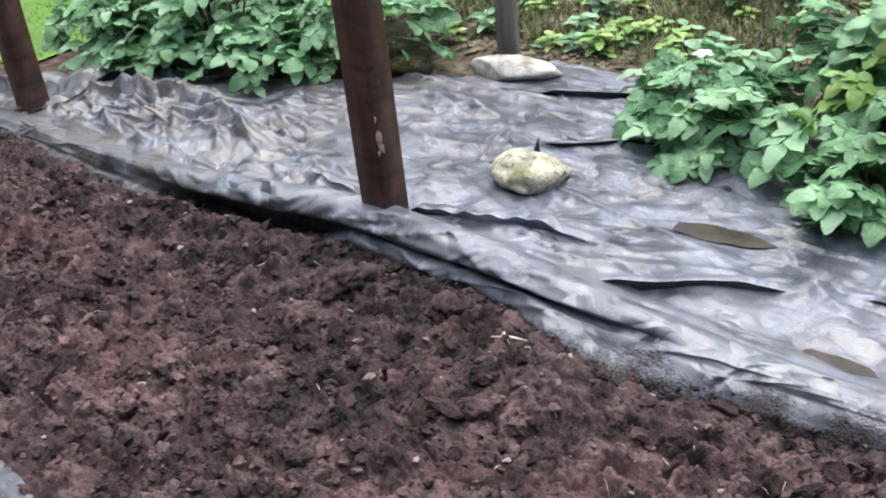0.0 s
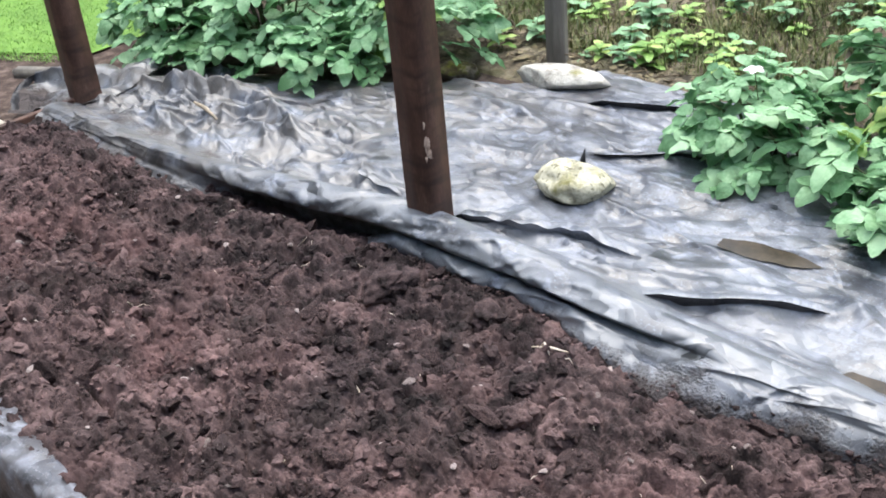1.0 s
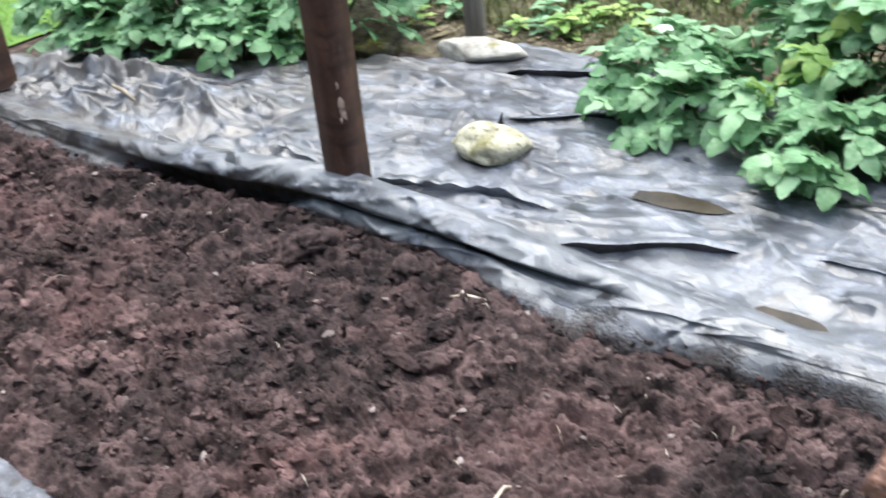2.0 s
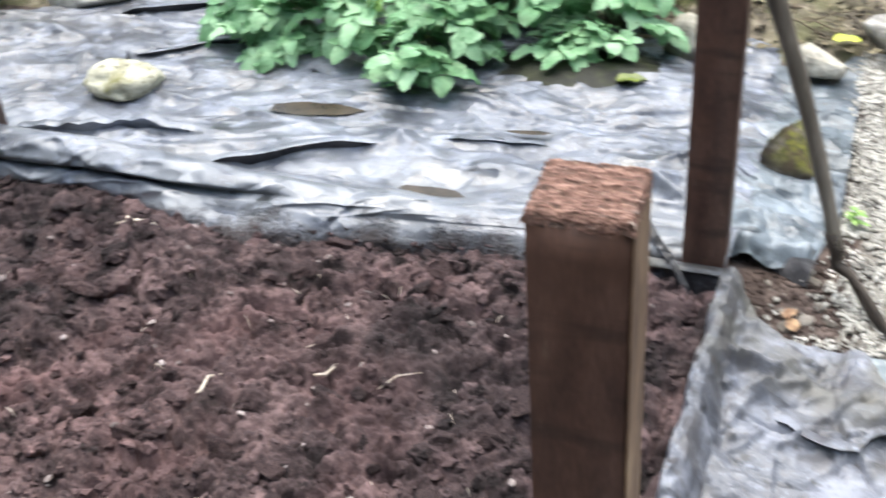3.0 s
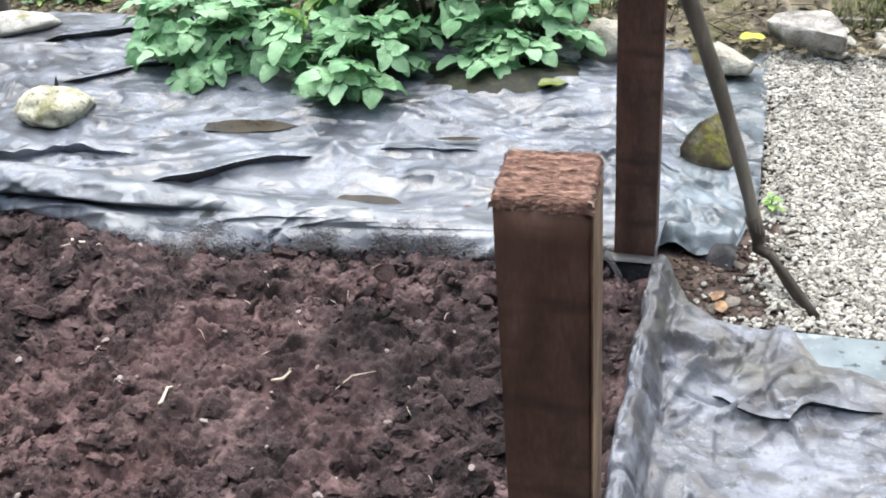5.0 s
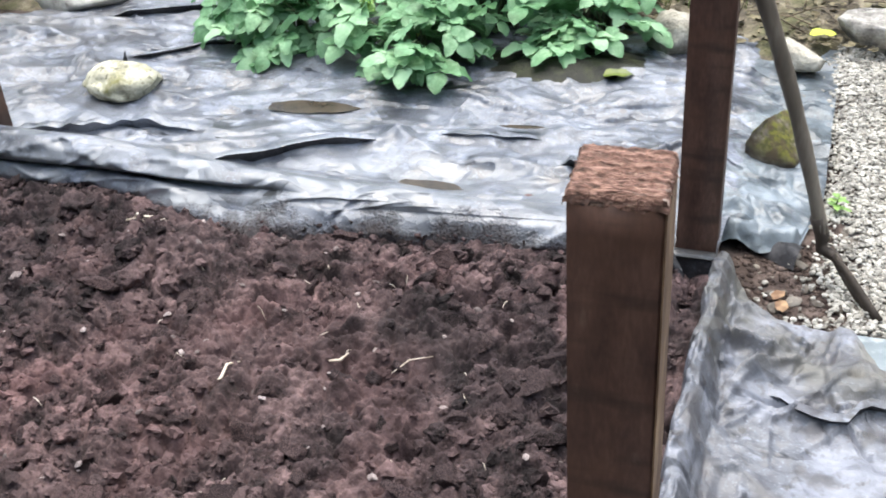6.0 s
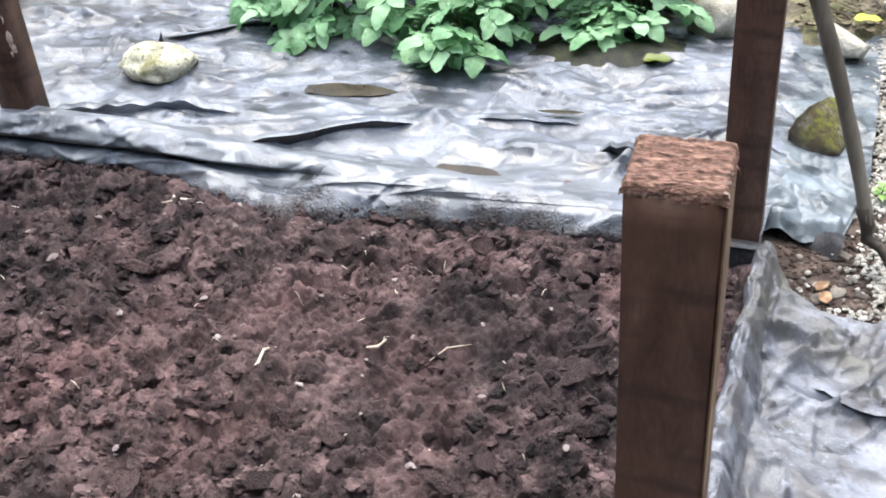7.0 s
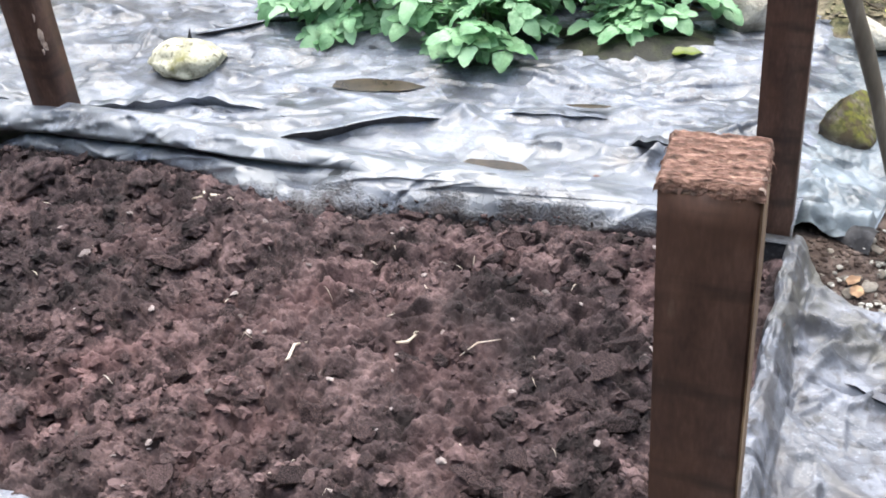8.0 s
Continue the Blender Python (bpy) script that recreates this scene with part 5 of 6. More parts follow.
v, f = np.concatenate([parts_[0][0], parts_[1][0]]), np.concatenate([parts_[0][1], parts_[1][1] + len(parts_[0][0])])
loose = part("gravel_stones", mesh_np("gravel_stones", v, f, GRAVEL, False), None, gravel_bed)
loose["kind"] = "stuff"
forms = []
for k in range(8):
    v = ICO[2][0] * (1 + 0.32 * waves(ICO[2][0], 300 + k, 2.4))[:, None] * np.array([1.15, 0.85, 0.6])
    forms.append(mesh_np("pebble", v, ICO[2][1], PEBBLE, False))
for i in near:
    ob = new("pebble", forms[i % 8])
    ob.parent = gravel_bed
    ob.matrix_basis = pose(*spots[i], gr.uniform(-20, 20), gr.uniform(-20, 20), gr.uniform(0, 360)) @ Matrix.Diagonal((sizes[i],) * 3 + (1,))

dr = np.random.default_rng(15)
dirt = np.stack([dr.uniform(0.63, 1.02, 2600), dr.uniform(2.33, 2.74, 2600), np.full(2600, -0.114)], 1)
v, f = scatter(1, dirt, 0.0015 + 0.011 * dr.random(2600) ** 4, (0.5, 0.9), 62, lump=0.4)
tagged(new("dirt_crumbs", mesh_np("dirt_crumbs", v, f, EARTH)), "crumbs of brown dirt on bare ground by the gravel", "dirt", kind="stuff")
for k in range(34):
    s = dr.uniform(0.008, 0.034)
    rock("stone", dr.uniform(0.66, 0.98), dr.uniform(2.40, 2.68), -0.116, (s * 1.4, s, s * 0.7), dr.uniform(0, 180), DIRTSTONE, "small grey-brown stone on bare ground by the gravel", 80 + k, group="stones on the bare ground")

# ---- edging timber, slate, back fence ----
sleeper = new("edging_timber", mesh_bm("edging_timber", box(1.265, 2.75, -0.13, 1.37, 3.62, -0.045, bevel=0.006, cuts=10, wobble=0.004), PLANK))
tagged(sleeper, "pale sawn timber edging beside the gravel", "edging")
slab = new("slate_slab", mesh_bm("slate_slab", box(0.90, 2.08, -0.110, 1.17, 2.345, -0.090, bevel=0.003, cuts=6, wobble=0.002), SLATE))
tagged(slab, "flat blue-grey slate slab partly under the polythene", "slab")
fence = empty("back_fence")
tagged(fence, "weathered grey timber fence posts with a low rail", "fence")
for x, y, w in ((-2.36, 3.98, 0.075), (1.36, 4.13, 0.09), (-0.5, 4.45, 0.075)):
    ob = part("fence_post", post_mesh(w, w, -0.25, 1.5, x), GREYWOOD, fence, shade=True)
    ob.matrix_basis = pose(x, y, 0, 0, 0, 20)
part("rail", box(1.03, 4.20, -0.14, 2.4, 4.23, -0.055, bevel=0.003, cuts=8, wobble=0.004), GREYWOOD, fence)

# ---- digging spade leaning by the corner post ----
spade = empty("garden_spade")
tagged(spade, "old spade with a worn grey handle stuck in the gravel", "spade")
A, B, C = Vector((0.845, 2.60, 0.0)), Vector((0.62, 2.60, 0.69)), Vector((0.99, 2.43, -0.10))
bm = bmesh.new()
line, rad = [], []
for k in range(15):
    t = k / 14 * 1.35
    line.append(A.lerp(B, t) + Vector((0.012 * math.sin(t * 3), 0, 0)))
    rad.append(0.017 + 0.004 * min(t, 1) + 0.0012 * math.sin(k * 2.1))
tube(bm, line, rad, 10)
part("handle", bm, HANDLE, spade, shade=True)
bm = bmesh.new()
tube(bm, [A.lerp(B, 0.10), A.lerp(B, 0.02), A + Vector((-0.002, -0.01, -0.02)), A + Vector((0.035, -0.03, -0.028)), A.lerp(C, 0.4)], [0.021, 0.019, 0.016, 0.014, 0.010], 10)
part("socket", bm, STEEL, spade, shade=True)
along = (C - A).normalized()
wide = Vector((0, 0, 1)).cross(along).cross(along).normalized()
bm = bmesh.new()
rings = []
for k in range(9):
    t = 0.2 + 0.85 * k / 8
    c = A.lerp(C, t)
    half = 0.014 + 0.012 * min(1, k / 3)
    thick = 0.006
    nrm = along.cross(wide).normalized()
    rings.append([bm.verts.new(c + wide * half * a + nrm * thick * b) for a, b in ((-1, -0.4), (-0.6, 1), (0.6, 1), (1, -0.4), (0, -1))])
for r0, r1 in zip(rings, rings[1:]):
    for k in range(5):
        bm.faces.new((r0[k], r0[(k + 1) % 5], r1[(k + 1) % 5], r1[k]))
bm.faces.new(rings[0][::-1])
bm.faces.new(rings[-1])
part("blade", bm, STEEL, spade, "rusty dark steel blade", True)


# ---- potato plants ----
def leaflet(verts, faces, root, way, normal, length, width, cup, droop, rnd):
    """A pointed oval blade with a sunken midrib, as a grid."""
    way, normal = way.normalized(), normal.normalized()
    side = way.cross(normal).normalized()
    normal = side.cross(way).normalized()
    start = len(verts)
    nl, nw = 9, 5
    for i in range(nl):
        t = i / (nl - 1)
        half = width / 2 * (math.sin(math.pi * min(1, t * 0.95 + 0.03) ** 0.74) ** 0.66) if 0 < i < nl - 1 else width * 0.03
        c = root + way * length * t - normal * droop * length * t * t
        for j in range(nw):
            s = -1 + 2 * j / (nw - 1)
            wave = 0.035 * length * math.sin(t * 11 + 2 * s + rnd)
            verts.append(c + side * s * half * (1 + 0.05 * math.sin(i * 2.3 + rnd)) + normal * (cup * abs(s) * half + wave * abs(s)))
    for i in range(nl - 1):
        for j in range(nw - 1):
            a = start + i * nw + j
            faces.append((a, a + 1, a + nw + 1, a + nw))


def leaf_mesh(seed, pairs, material):
    """A potato leaf, from its stalk along +x: pairs of leaflets and a larger end leaflet."""
    r = random.Random(seed)
    verts, faces = [], []
    up = Vector((0, 0, 1))
    ln = 0.038 + 0.044 * pairs
    for k in range(pairs):
        t = 0.022 + 0.044 * (k + 0.4)
        size = 0.074 + 0.016 * k / max(1, pairs - 1)
        for s in (-1, 1):
            way = Vector((0.50 + r.uniform(-0.15, 0.15), s, r.uniform(-0.15, 0.2)))
            leaflet(verts, faces, Vector((t, s * 0.004, -0.25 * t * t)), way, up + Vector((r.uniform(-0.2, 0.2), s * r.uniform(-0.2, 0.15), 0)), size * r.uniform(0.85, 1.15), size * 0.74, 0.12, 0.16, r.uniform(0, 6))
    leaflet(verts, faces, Vector((ln - 0.01, 0, -0.25 * ln * ln)), Vector((1, r.uniform(-0.1, 0.1), -0.25)), up, 0.108 * r.uniform(0.9, 1.12), 0.080, 0.12, 0.20, r.uniform(0, 6))
    for a, b in ((0.0, ln * 0.5), (ln * 0.5, ln)):
        n = len(verts)
        for x in (a, b):
            for q in range(4):
                verts.append(Vector((x, 0.0018 * math.cos(q * 1.571), -0.25 * x * x - 0.001 + 0.0018 * math.sin(q * 1.571))))
        for q in range(4):
            faces.append((n + q, n + (q + 1) % 4, n + 4 + (q + 1) % 4, n + 4 + q))
    return mesh_np("leaf", np.array([p[:] for p in verts]), np.array(faces), material)


LEAVES = [leaf_mesh(k, 2 + k % 2, LEAF) for k in range(7)]
PALE = [leaf_mesh(20 + k, 2, LEAF_PALE) for k in range(3)]


def potato_plant(name, label, hills, count, seed, pale_at=(), floor=0.0):
    """hills: x, y, radius x, radius y, height of each mound of haulm. Leaves hang over the mounds' shells and inside them."""
    r = random.Random(seed)
    e = empty(name, hills[0][0], hills[0][1], floor)
    tagged(e, label, "plant")
    back = Matrix.Translation((-hills[0][0], -hills[0][1], -floor))
    area = [a * b for _, _, a, b, _ in hills]
    for _ in range(count):
        hx, hy, ra, rb, hh = r.choices(hills, area)[0]
        a, u = r.uniform(0, 6.2832), r.random()
        depth = 1 - 0.55 * r.random() ** 1.5
        q = math.sqrt(u)
        ox, oy = q * math.cos(a), q * math.sin(a)
        z = hh * math.sqrt(max(0.02, 1 - q ** 2.6)) * depth + r.uniform(-0.02, 0.03)
        p = Vector((hx + ra * ox, hy + rb * oy, floor + max(0.035, z)))
        tilt = math.degrees(math.atan2(q * 1.2, 1.05)) * 0.8
        yaw = math.degrees(math.atan2(oy / rb, ox / ra)) + r.gauss(0, 35)
        pale = any((p.x - c) ** 2 + (p.y - d) ** 2 < w * w for c, d, w in pale_at) and r.random() < 0.4
        ob = new("leaf", r.choice(PALE if pale else LEAVES))
        ob.parent = e
        sc = r.uniform(0.46, 0.88)
        ob.matrix_basis = back @ pose(p.x, p.y, p.z, r.gauss(0, 20), tilt * 0.55 + r.gauss(0, 17) - 10, yaw) @ pose(-0.08, 0, 0) @ Matrix.Diagonal((sc, sc, sc, 1))
    for hx, hy, ra, rb, hh in hills:
        for _ in range(int(5 + 22 * ra * rb / 0.2)):
            a, q = r.uniform(0, 6.2832), r.uniform(0.2, 0.85)
            end = Vector((hx + ra * q * math.cos(a), hy + rb * q * math.sin(a), floor + hh * math.sqrt(max(0.05, 1 - q * q)) * 0.9))
            root = Vector((hx + 0.25 * ra * math.cos(a) * r.random(), hy + 0.25 * rb * math.sin(a) * r.random(), floor - 0.03))
            pts = [back @ (root.lerp(end, t) + Vector((0, 0, 0.25 * hh * math.sin(t * 3.14)))) for t in (0, 0.25, 0.5, 0.75, 1)]
            part("stem", tube(bmesh.new(), pts, [0.006, 0.0055, 0.005, 0.004, 0.0025], 6), STEM, e, shade=True)
    return e


right_bush = potato_plant("potato_plant", "bushy potato plant with broad pale green leaves growing through the sheet",
    [(-0.40, 3.88, 0.46, 0.42, 0.50), (-0.50, 3.42, 0.19, 0.28, 0.24), (-0.90, 3.49, 0.34, 0.23, 0.27), (-1.15, 3.62, 0.30, 0.31, 0.31), (0.02, 3.84, 0.22, 0.34, 0.30), (-0.08, 3.60, 0.20, 0.16, 0.13), (-0.7, 4.05, 0.45, 0.35, 0.48)], 540, 11,
    pale_at=[(-0.75, 3.65, 0.2)], floor=-0.03)
potato_plant("potato_plant", "large bushy potato plant with green leaves behind the sheet",
    [(-3.45, 3.30, 0.55, 0.38, 0.45), (-2.85, 3.58, 0.42, 0.36, 0.38), (-3.05, 3.22, 0.32, 0.24, 0.22), (-3.85, 3.05, 0.35, 0.30, 0.34), (-3.4, 3.85, 0.7, 0.4, 0.55), (-3.60, 3.02, 0.38, 0.20, 0.24), (-4.1, 3.5, 0.4, 0.4, 0.5)], 820, 12,
    pale_at=[(-2.75, 3.55, 0.22)], floor=0.0)

# low mound whose near-black colour stands in for shade under the leaves
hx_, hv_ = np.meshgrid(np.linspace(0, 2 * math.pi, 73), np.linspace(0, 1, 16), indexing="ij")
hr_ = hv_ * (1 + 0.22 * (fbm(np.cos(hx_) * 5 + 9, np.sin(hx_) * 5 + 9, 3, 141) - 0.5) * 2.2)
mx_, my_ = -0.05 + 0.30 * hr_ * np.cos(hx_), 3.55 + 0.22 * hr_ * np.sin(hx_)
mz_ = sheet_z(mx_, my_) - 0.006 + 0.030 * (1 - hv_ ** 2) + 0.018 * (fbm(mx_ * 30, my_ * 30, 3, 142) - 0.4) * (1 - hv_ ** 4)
tagged(new("shade_mound", mesh_np("shade_mound", np.stack([mx_, my_, mz_], -1).reshape(-1, 3), grid_faces(73, 16), SHADE_EARTH)), "mossy earth mound, near-black to paint the leaf shade under the potato plant", "earth")

# the one white flower
flower = empty("potato_flower", -1.18, 3.58, 0.29)
tagged(flower, "small white potato flower above the leaves", "flower")
for k in range(5):
    vs, fs = [], []
    a = k * 1.2566
    leaflet(vs, fs, Vector((0, 0, 0)), Vector((math.cos(a), math.sin(a), 0.25)), Vector((0, 0, 1)), 0.034, 0.028, 0.1, 0.3, k)
    part("petal", mesh_np("petal", np.array([p[:] for p in vs]), np.array(fs), PETAL), None, flower)
part("stalk", tube(bmesh.new(), [(0.01, 0.02, -0.12), (0.004, 0.01, -0.05), (0, 0, 0)], [0.002, 0.0016, 0.0014], 6), STEM, flower)


def sprig(name, label, x, y, z, n, size, material, seed):
    r = random.Random(seed)
    e = empty(name, x, y, z)
    tagged(e, label, "weed")
    for k in range(n):
        vs, fs = [], []
        a = k * 2.4 + r.uniform(-0.3, 0.3)
        rise = size * (0.3 + 0.8 * k / n)
        leaflet(vs, fs, Vector((0, 0, rise)), Vector((math.cos(a), math.sin(a), 0.3)), Vector((0, 0, 1)), size * r.uniform(0.5, 0.9), size * 0.4, 0.15, 0.3, k)
        part("leaf", mesh_np("leaf", np.array([p[:] for p in vs]), np.array(fs), material), None, e)
    part("stem", tube(bmesh.new(), [(0, 0, -0.02), (0, 0, size * 0.6), (0.004, 0, size * 1.1)], [0.003, 0.002, 0.001], 6), STEM, e)
    return e


sprig("seedling", "small bright green weed at the gravel edge", 0.87, 2.90, -0.10, 7, 0.05, LEAF_PALE, 1)
sprig("weed", "pale green weed behind the sheet", -1.35, 3.95, -0.02, 10, 0.14, LEAF, 2)
for k, (x, y, s) in enumerate(((-2.12, 4.12, 0.10), (-2.02, 4.2, 0.12), (-2.2, 4.28, 0.12), (-2.05, 4.36, 0.10), (-2.25, 4.5, 0.14), (-2.7, 4.0, 0.10), (-2.62, 4.15, 0.12), (-1.75, 4.25, 0.09))):
    sprig("weed", "small leafy green weed on the bank", x, y, float(ground_z(np.array(x), np.array(y))) + 0.02, 9, s, LEAF_PALE if k % 2 else LEAF, 30 + k)

wr = random.Random(404)
for k in range(60):
    x, y = wr.choice(((wr.uniform(-2.7, -1.2), wr.uniform(4.05, 4.9)), (wr.uniform(-2.0, -0.9), wr.uniform(4.3, 5.2))))
    sprig("weed", "leafy green weed growing on the bank", x, y, float(ground_z(np.array(x), np.array(y))) + 0.01, wr.randint(7, 12), wr.uniform(0.05, 0.12), LEAF if k % 2 else LEAF_PALE, 60 + k)


def fallen(name, label, x, y, z, size, material, seed, turn):
    vs, fs = [], []
    leaflet(vs, fs, Vector((-size / 2, 0, 0)), Vector((1, 0, 0.05)), Vector((0, 0.1, 1)), size, size * 0.6, 0.25, 0.15, seed)
    ob = new(name, mesh_np(name, np.array([p[:] for p in vs]), np.array(fs), material))
    ob.matrix_basis = pose(x, y, z, 5, -4, turn)
    return tagged(ob, label, "leaf")


fallen("fallen_leaf", "bright yellow fallen leaf at the sheet edge", 0.765, 3.97, -0.035, 0.095, YELLOW, 1, 10)
fallen("fallen_leaf", "yellow-green leaf on the dark mound under the plant", 0.15, 3.41, sheet_at(0.15, 3.41) + 0.024, 0.10, WETLEAF, 2, 15)
fallen("fallen_leaf", "orange-brown dead leaf on the bare earth", 0.755, 2.47, -0.095, 0.05, DEADLEAF, 3, 60)
fallen("fallen_leaf", "brown curled dead leaf on the bare earth", 0.765, 2.43, -0.097, 0.055, DEADLEAF, 4, 100)
fallen("fallen_leaf", "curled reddish dead leaf on the sheet", 0.07, 2.61, sheet_at(0.07, 2.61) + 0.012, 0.06, RUST, 5, 40)

# ---- straws and chips on the soil ----
def straw(pts, radius, label):
    line = [(x, y, soil_top(x, y) + dz) for x, y, dz in pts]
    ob = new("straw", mesh_bm("straw", tube(bmesh.new(), line, [radius * 0.6] + [radius] * (len(line) - 2) + [radius * 0.4], 6), STRAW, True))
    return tagged(ob, label, "straw", "straws on the soil")


straw([(-0.380, 1.640, 0.012), (-0.398, 1.675, 0.018), (-0.402, 1.715, 0.018), (-0.390, 1.750, 0.012)], 0.0040, "pale curved dry straw lying on the soil")
straw([(-0.03, 1.79, 0.014), (0.0, 1.825, 0.016), (0.04, 1.87, 0.014)], 0.0018, "thin pale straw lying on the soil")
straw([(-0.97, 2.205, 0.010), (-0.92, 2.222, 0.010), (-0.87, 2.25, 0.010)], 0.0045, "pale broken straw on the soil by the sheet")
straw([(-0.955, 2.225, 0.010), (-0.935, 2.215, 0.012), (-0.91, 2.205, 0.010)], 0.0035, "pale broken straw on the soil by the sheet")
straw([(-0.185, 1.795, 0.012), (-0.165, 1.812, 0.016), (-0.15, 1.83, 0.012)], 0.0042, "short pale straw on the soil")
peg = new("peg", mesh_bm("peg", tube(bmesh.new(), [(-1.57, 3.16, 0.0), (-1.565, 3.16, 0.03), (-1.56, 3.165, 0.065)], [0.012, 0.009, 0.001], 6), FILM, True))
tagged(peg, "short dark plastic peg sticking up behind the stone", "peg")
cr = np.random.default_rng(77)
for k in range(46):
    x, y = cr.uniform(-2.6, 0.5), cr.uniform(1.25, 2.3)
    a, ln = cr.uniform(0, 3.14), cr.uniform(0.01, 0.04)
    straw([(x, y, 0.008), (x + ln * math.cos(a) / 2, y + ln * math.sin(a) / 2, 0.012), (x + ln * math.cos(a), y + ln * math.sin(a), 0.008)], cr.uniform(0.0006, 0.0014), "thin dry root thread on the soil")
chip_forms = [mesh_np("chip", ICO[2][0] * (1 + 0.45 * waves(ICO[2][0], 500 + k, 3.0))[:, None] * np.array([1.3, 0.8, 0.4]), ICO[2][1], CHIP, False) for k in range(6)]
for k in range(190):
    x, y = cr.uniform(-2.8, 0.5), cr.uniform(1.22, 2.32)
    s = 0.004 + 0.008 * cr.random() ** 3
    ob = new("stone_chip", chip_forms[k % 6])
    ob.matrix_basis = pose(x, y, soil_top(x, y) + 0.004, cr.uniform(-25, 25), cr.uniform(-25, 25), cr.uniform(0, 360)) @ Matrix.Diagonal((s, s, s, 1))
    tagged(ob, "small pale stone chip on the soil", "stone", "stone chips in the soil")


# ---- grass, litter and lawn ----
def blades(name, spots, height, width, material, seed, label, lean=0.5):
    r = np.random.default_rng(seed)
    n = len(spots)
    spots = np.asarray(spots)
    a, h = r.uniform(0, 6.2832, n), height * r.uniform(0.4, 1.2, n)
    d = np.stack([np.cos(a), np.sin(a), np.zeros(n)], 1)
    s = np.stack([-np.sin(a), np.cos(a), np.zeros(n)], 1) * (width * r.uniform(0.6, 1.3, n))[:, None]
    up = np.array([0, 0, 1.0])
    bend = lean * r.uniform(0.2, 1.4, n)
    levels = []
    for t, w in ((0, 1.0), (0.4, 0.9), (0.75, 0.6), (1.0, 0.08)):
        c = spots + up * (h * t * (1 - 0.35 * bend * t))[:, None] + d * (h * bend * t * t)[:, None]
        levels += [c - s * w, c + s * w]
    v = np.stack(levels, 1).reshape(-1, 3)
    base = np.array([[0, 1, 3, 2], [2, 3, 5, 4], [4, 5, 7, 6]])
    f = (base[None] + 8 * np.arange(n)[:, None, None]).reshape(-1, 4)
    ob = new(name, mesh_np(name, v, f, material))
    return tagged(ob, label, "grass", kind="stuff")


gr2 = np.random.default_rng(31)
pts = []
while len(pts) < 36000:
    x, y = gr2.uniform(-4.2, 2.2), gr2.uniform(3.95, 5.9)
    if vnoise(x * 2.5, y * 2.5, 55) * smooth(3.9, 4.3, y) > 0.30 + 0.25 * gr2.random() and not (x > 0.5 and y < 4.02):
        pts.append((x, y, float(ground_z(np.array(x), np.array(y))) + 0.02))
blades("bank_grass", pts, 0.105, 0.0032, GRASS, 5, "tufts of green and dry grass on the bank")
pts = np.stack([gr2.uniform(-6.6, -4.45, 42000), gr2.uniform(2.3, 4.8, 42000), np.full(42000, -0.105)], 1)
pts = pts[pts[:, 1] > 2.75 + 0.55 * (pts[:, 0] + 4.45)]
lawn = new("lawn", mesh_np("lawn", [(-4.42, 2.9, -0.10), (-4.42, 7, -0.10), (-9, 7, -0.10), (-9, 0.2, -0.10)], [(0, 1, 2, 3)], LAWN))
tagged(lawn, "bright green mown lawn beyond the plants", "lawn", kind="structure")
blades("lawn_grass", pts, 0.022, 0.0024, LAWN, 6, "short bright green lawn grass", 1.6)
tw = bmesh.new()
for _ in range(800):
    x, y = gr2.uniform(-3.2, 2.2), gr2.uniform(4.0, 5.8)
    z = float(ground_z(np.array(x), np.array(y))) + gr2.uniform(0.03, 0.08)
    a, ln, up = gr2.uniform(0, 6.28), gr2.uniform(0.05, 0.22), gr2.normal(0, 0.25)
    tube(tw, [(x, y, z), (x + ln * math.cos(a) / 2, y + ln * math.sin(a) / 2, z + ln * up * 0.6 + 0.01), (x + ln * math.cos(a), y + ln * math.sin(a), z + ln * up)], [0.003, 0.0025, 0.001], 4)
tagged(new("twigs", mesh_bm("twigs", tw, TWIG)), "dead twigs and stalks littering the bank", "twigs", kind="stuff")
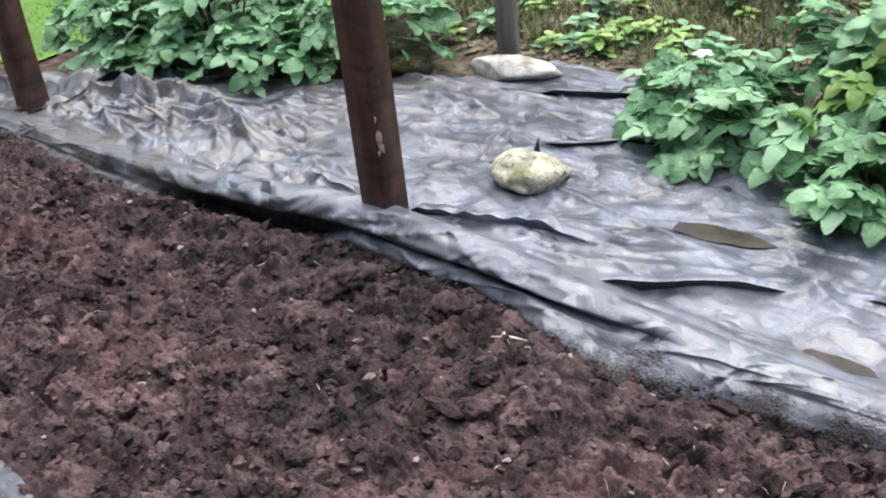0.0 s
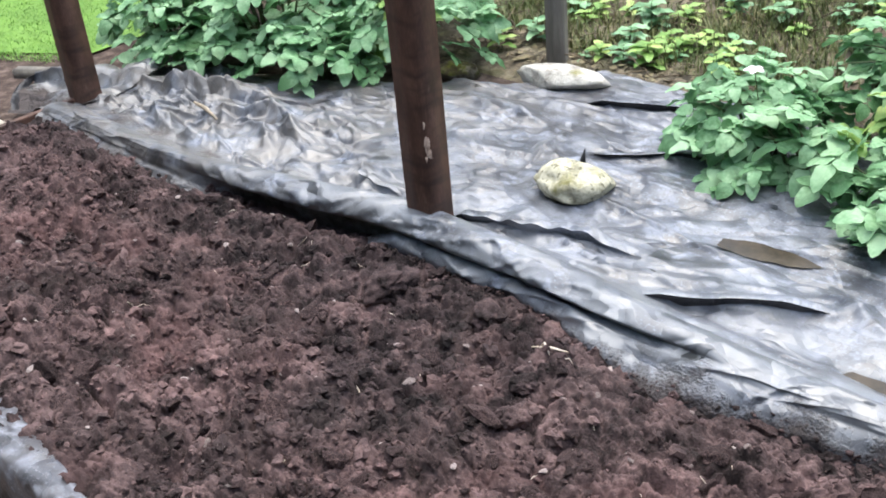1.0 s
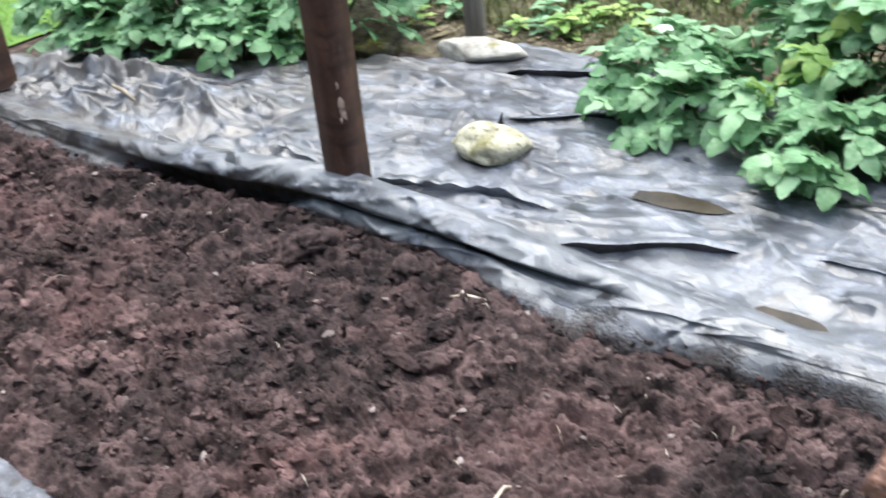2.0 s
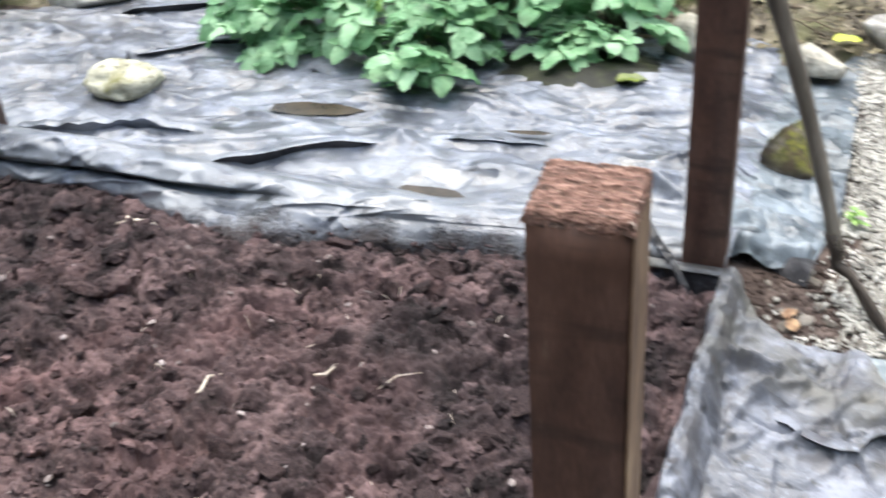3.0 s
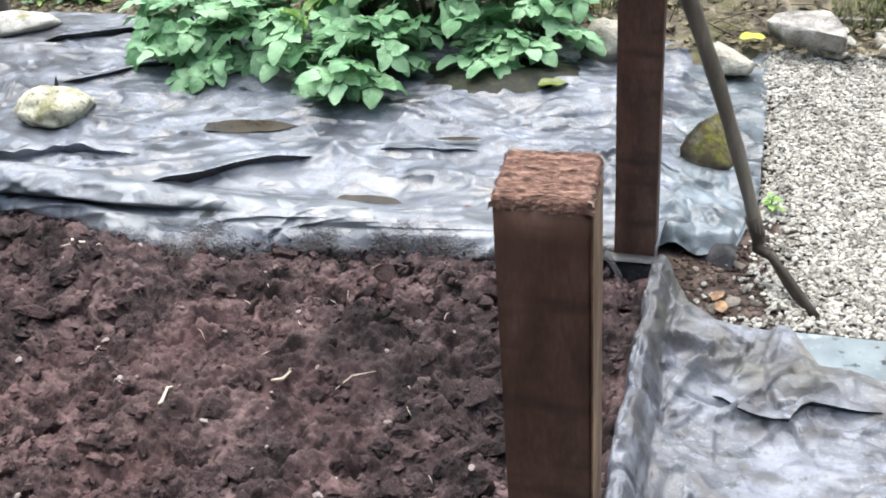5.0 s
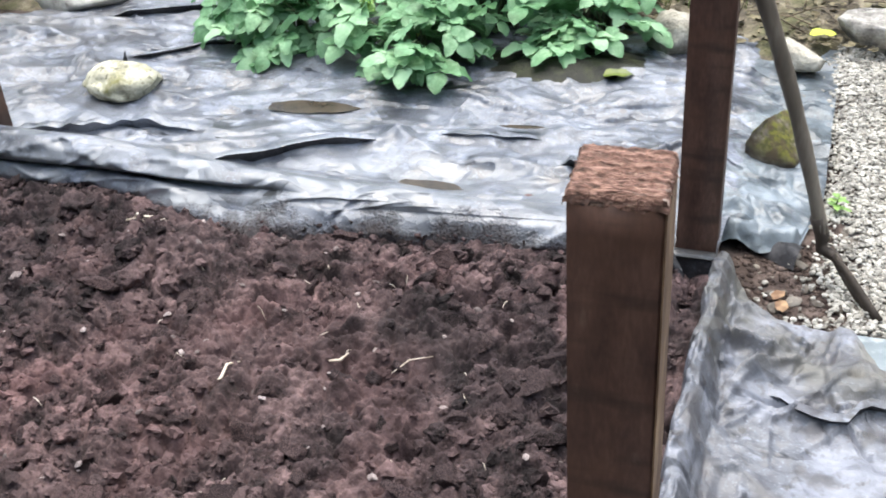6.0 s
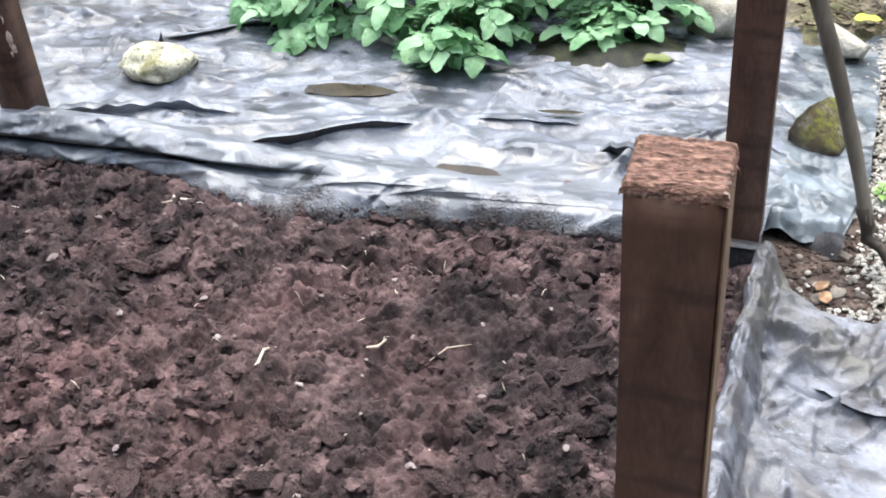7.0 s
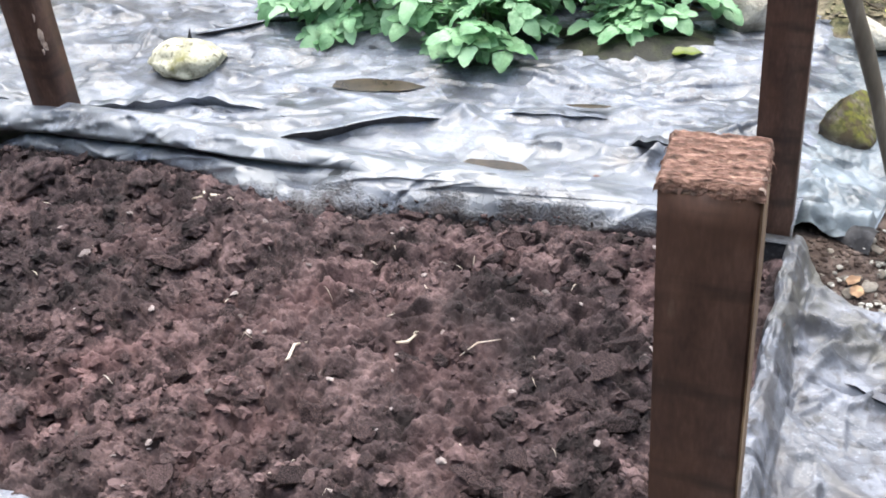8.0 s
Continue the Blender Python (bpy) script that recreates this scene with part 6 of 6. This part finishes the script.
# dead leaves and small stones littering the bank
lr = np.random.default_rng(91)
n = 5600
lx, ly = lr.uniform(-3.0, 2.0, n), 3.92 + 1.7 * lr.random(n) ** 1.4
lz = ground_z(lx, ly) + 0.03 + 0.04 * fbm(lx * 6, ly * 6, 4, 9)
la, lt, ls = lr.uniform(0, 6.28, n), lr.normal(0, 0.4, n), lr.uniform(0.008, 0.024, n)
shape = np.array([(-1, 0, 0.1), (-0.3, -0.5, 0.0), (-0.3, 0, -0.12), (-0.3, 0.5, 0.05), (0.5, -0.42, 0.1), (0.5, 0, -0.05), (0.5, 0.42, 0.0), (1.1, 0, 0.2)])
tris = np.array([(0, 1, 2), (0, 2, 3), (1, 4, 5), (1, 5, 2), (2, 5, 6), (2, 6, 3), (4, 7, 5), (5, 7, 6)])
vs = shape[None] * ls[:, None, None]
ca, sa, ct, st = np.cos(la)[:, None], np.sin(la)[:, None], np.cos(lt)[:, None], np.sin(lt)[:, None]
y1, z1 = vs[:, :, 1] * ct - vs[:, :, 2] * st, vs[:, :, 1] * st + vs[:, :, 2] * ct
vv_ = np.stack([vs[:, :, 0] * ca - y1 * sa + lx[:, None], vs[:, :, 0] * sa + y1 * ca + ly[:, None], z1 + lz[:, None]], -1)
LITTER = surface("leaf_litter", [(0.04, 0.032, 0.020), (0.10, 0.080, 0.046), (0.20, 0.17, 0.10)], 6.0, rough=0.85, bump=0.2, reach=0.002, per_island=0.5)
tagged(new("leaf_litter", mesh_np("leaf_litter", vv_.reshape(-1, 3), (tris[None] + 8 * np.arange(n)[:, None, None]).reshape(-1, 3), LITTER)), "brown and straw-coloured dead leaves on the bank", "leaf litter", kind="stuff")
edging = new("edging_board", mesh_bm("edging_board", box(-5.6, 0, -0.13, -3.85, 0.06, -0.075, bevel=0.004, cuts=8, wobble=0.004), GREYWOOD))
edging.matrix_basis = pose(0.45, 2.75 + 2.4, 0, 0, 0, 28)
tagged(edging, "weathered board edging the lawn", "edging")
paver = new("paver", mesh_bm("paver", box(-4.05, 1.80, -0.14, -3.80, 2.22, -0.09, bevel=0.006, cuts=4, wobble=0.003), ROCK))
tagged(paver, "pale grey flat stone slab lying beside the bed corner", "slab")
stick = new("stick", mesh_bm("stick", tube(bmesh.new(), [(-3.10, 2.635, sheet_at(-3.10, 2.635) + 0.035), (-3.02, 2.63, sheet_at(-3.02, 2.63) + 0.05), (-2.93, 2.615, sheet_at(-2.93, 2.615) + 0.035)], [0.006, 0.009, 0.005], 8), PLANK, True))
tagged(stick, "short pale broken stick lying on the crumpled sheet", "stick")
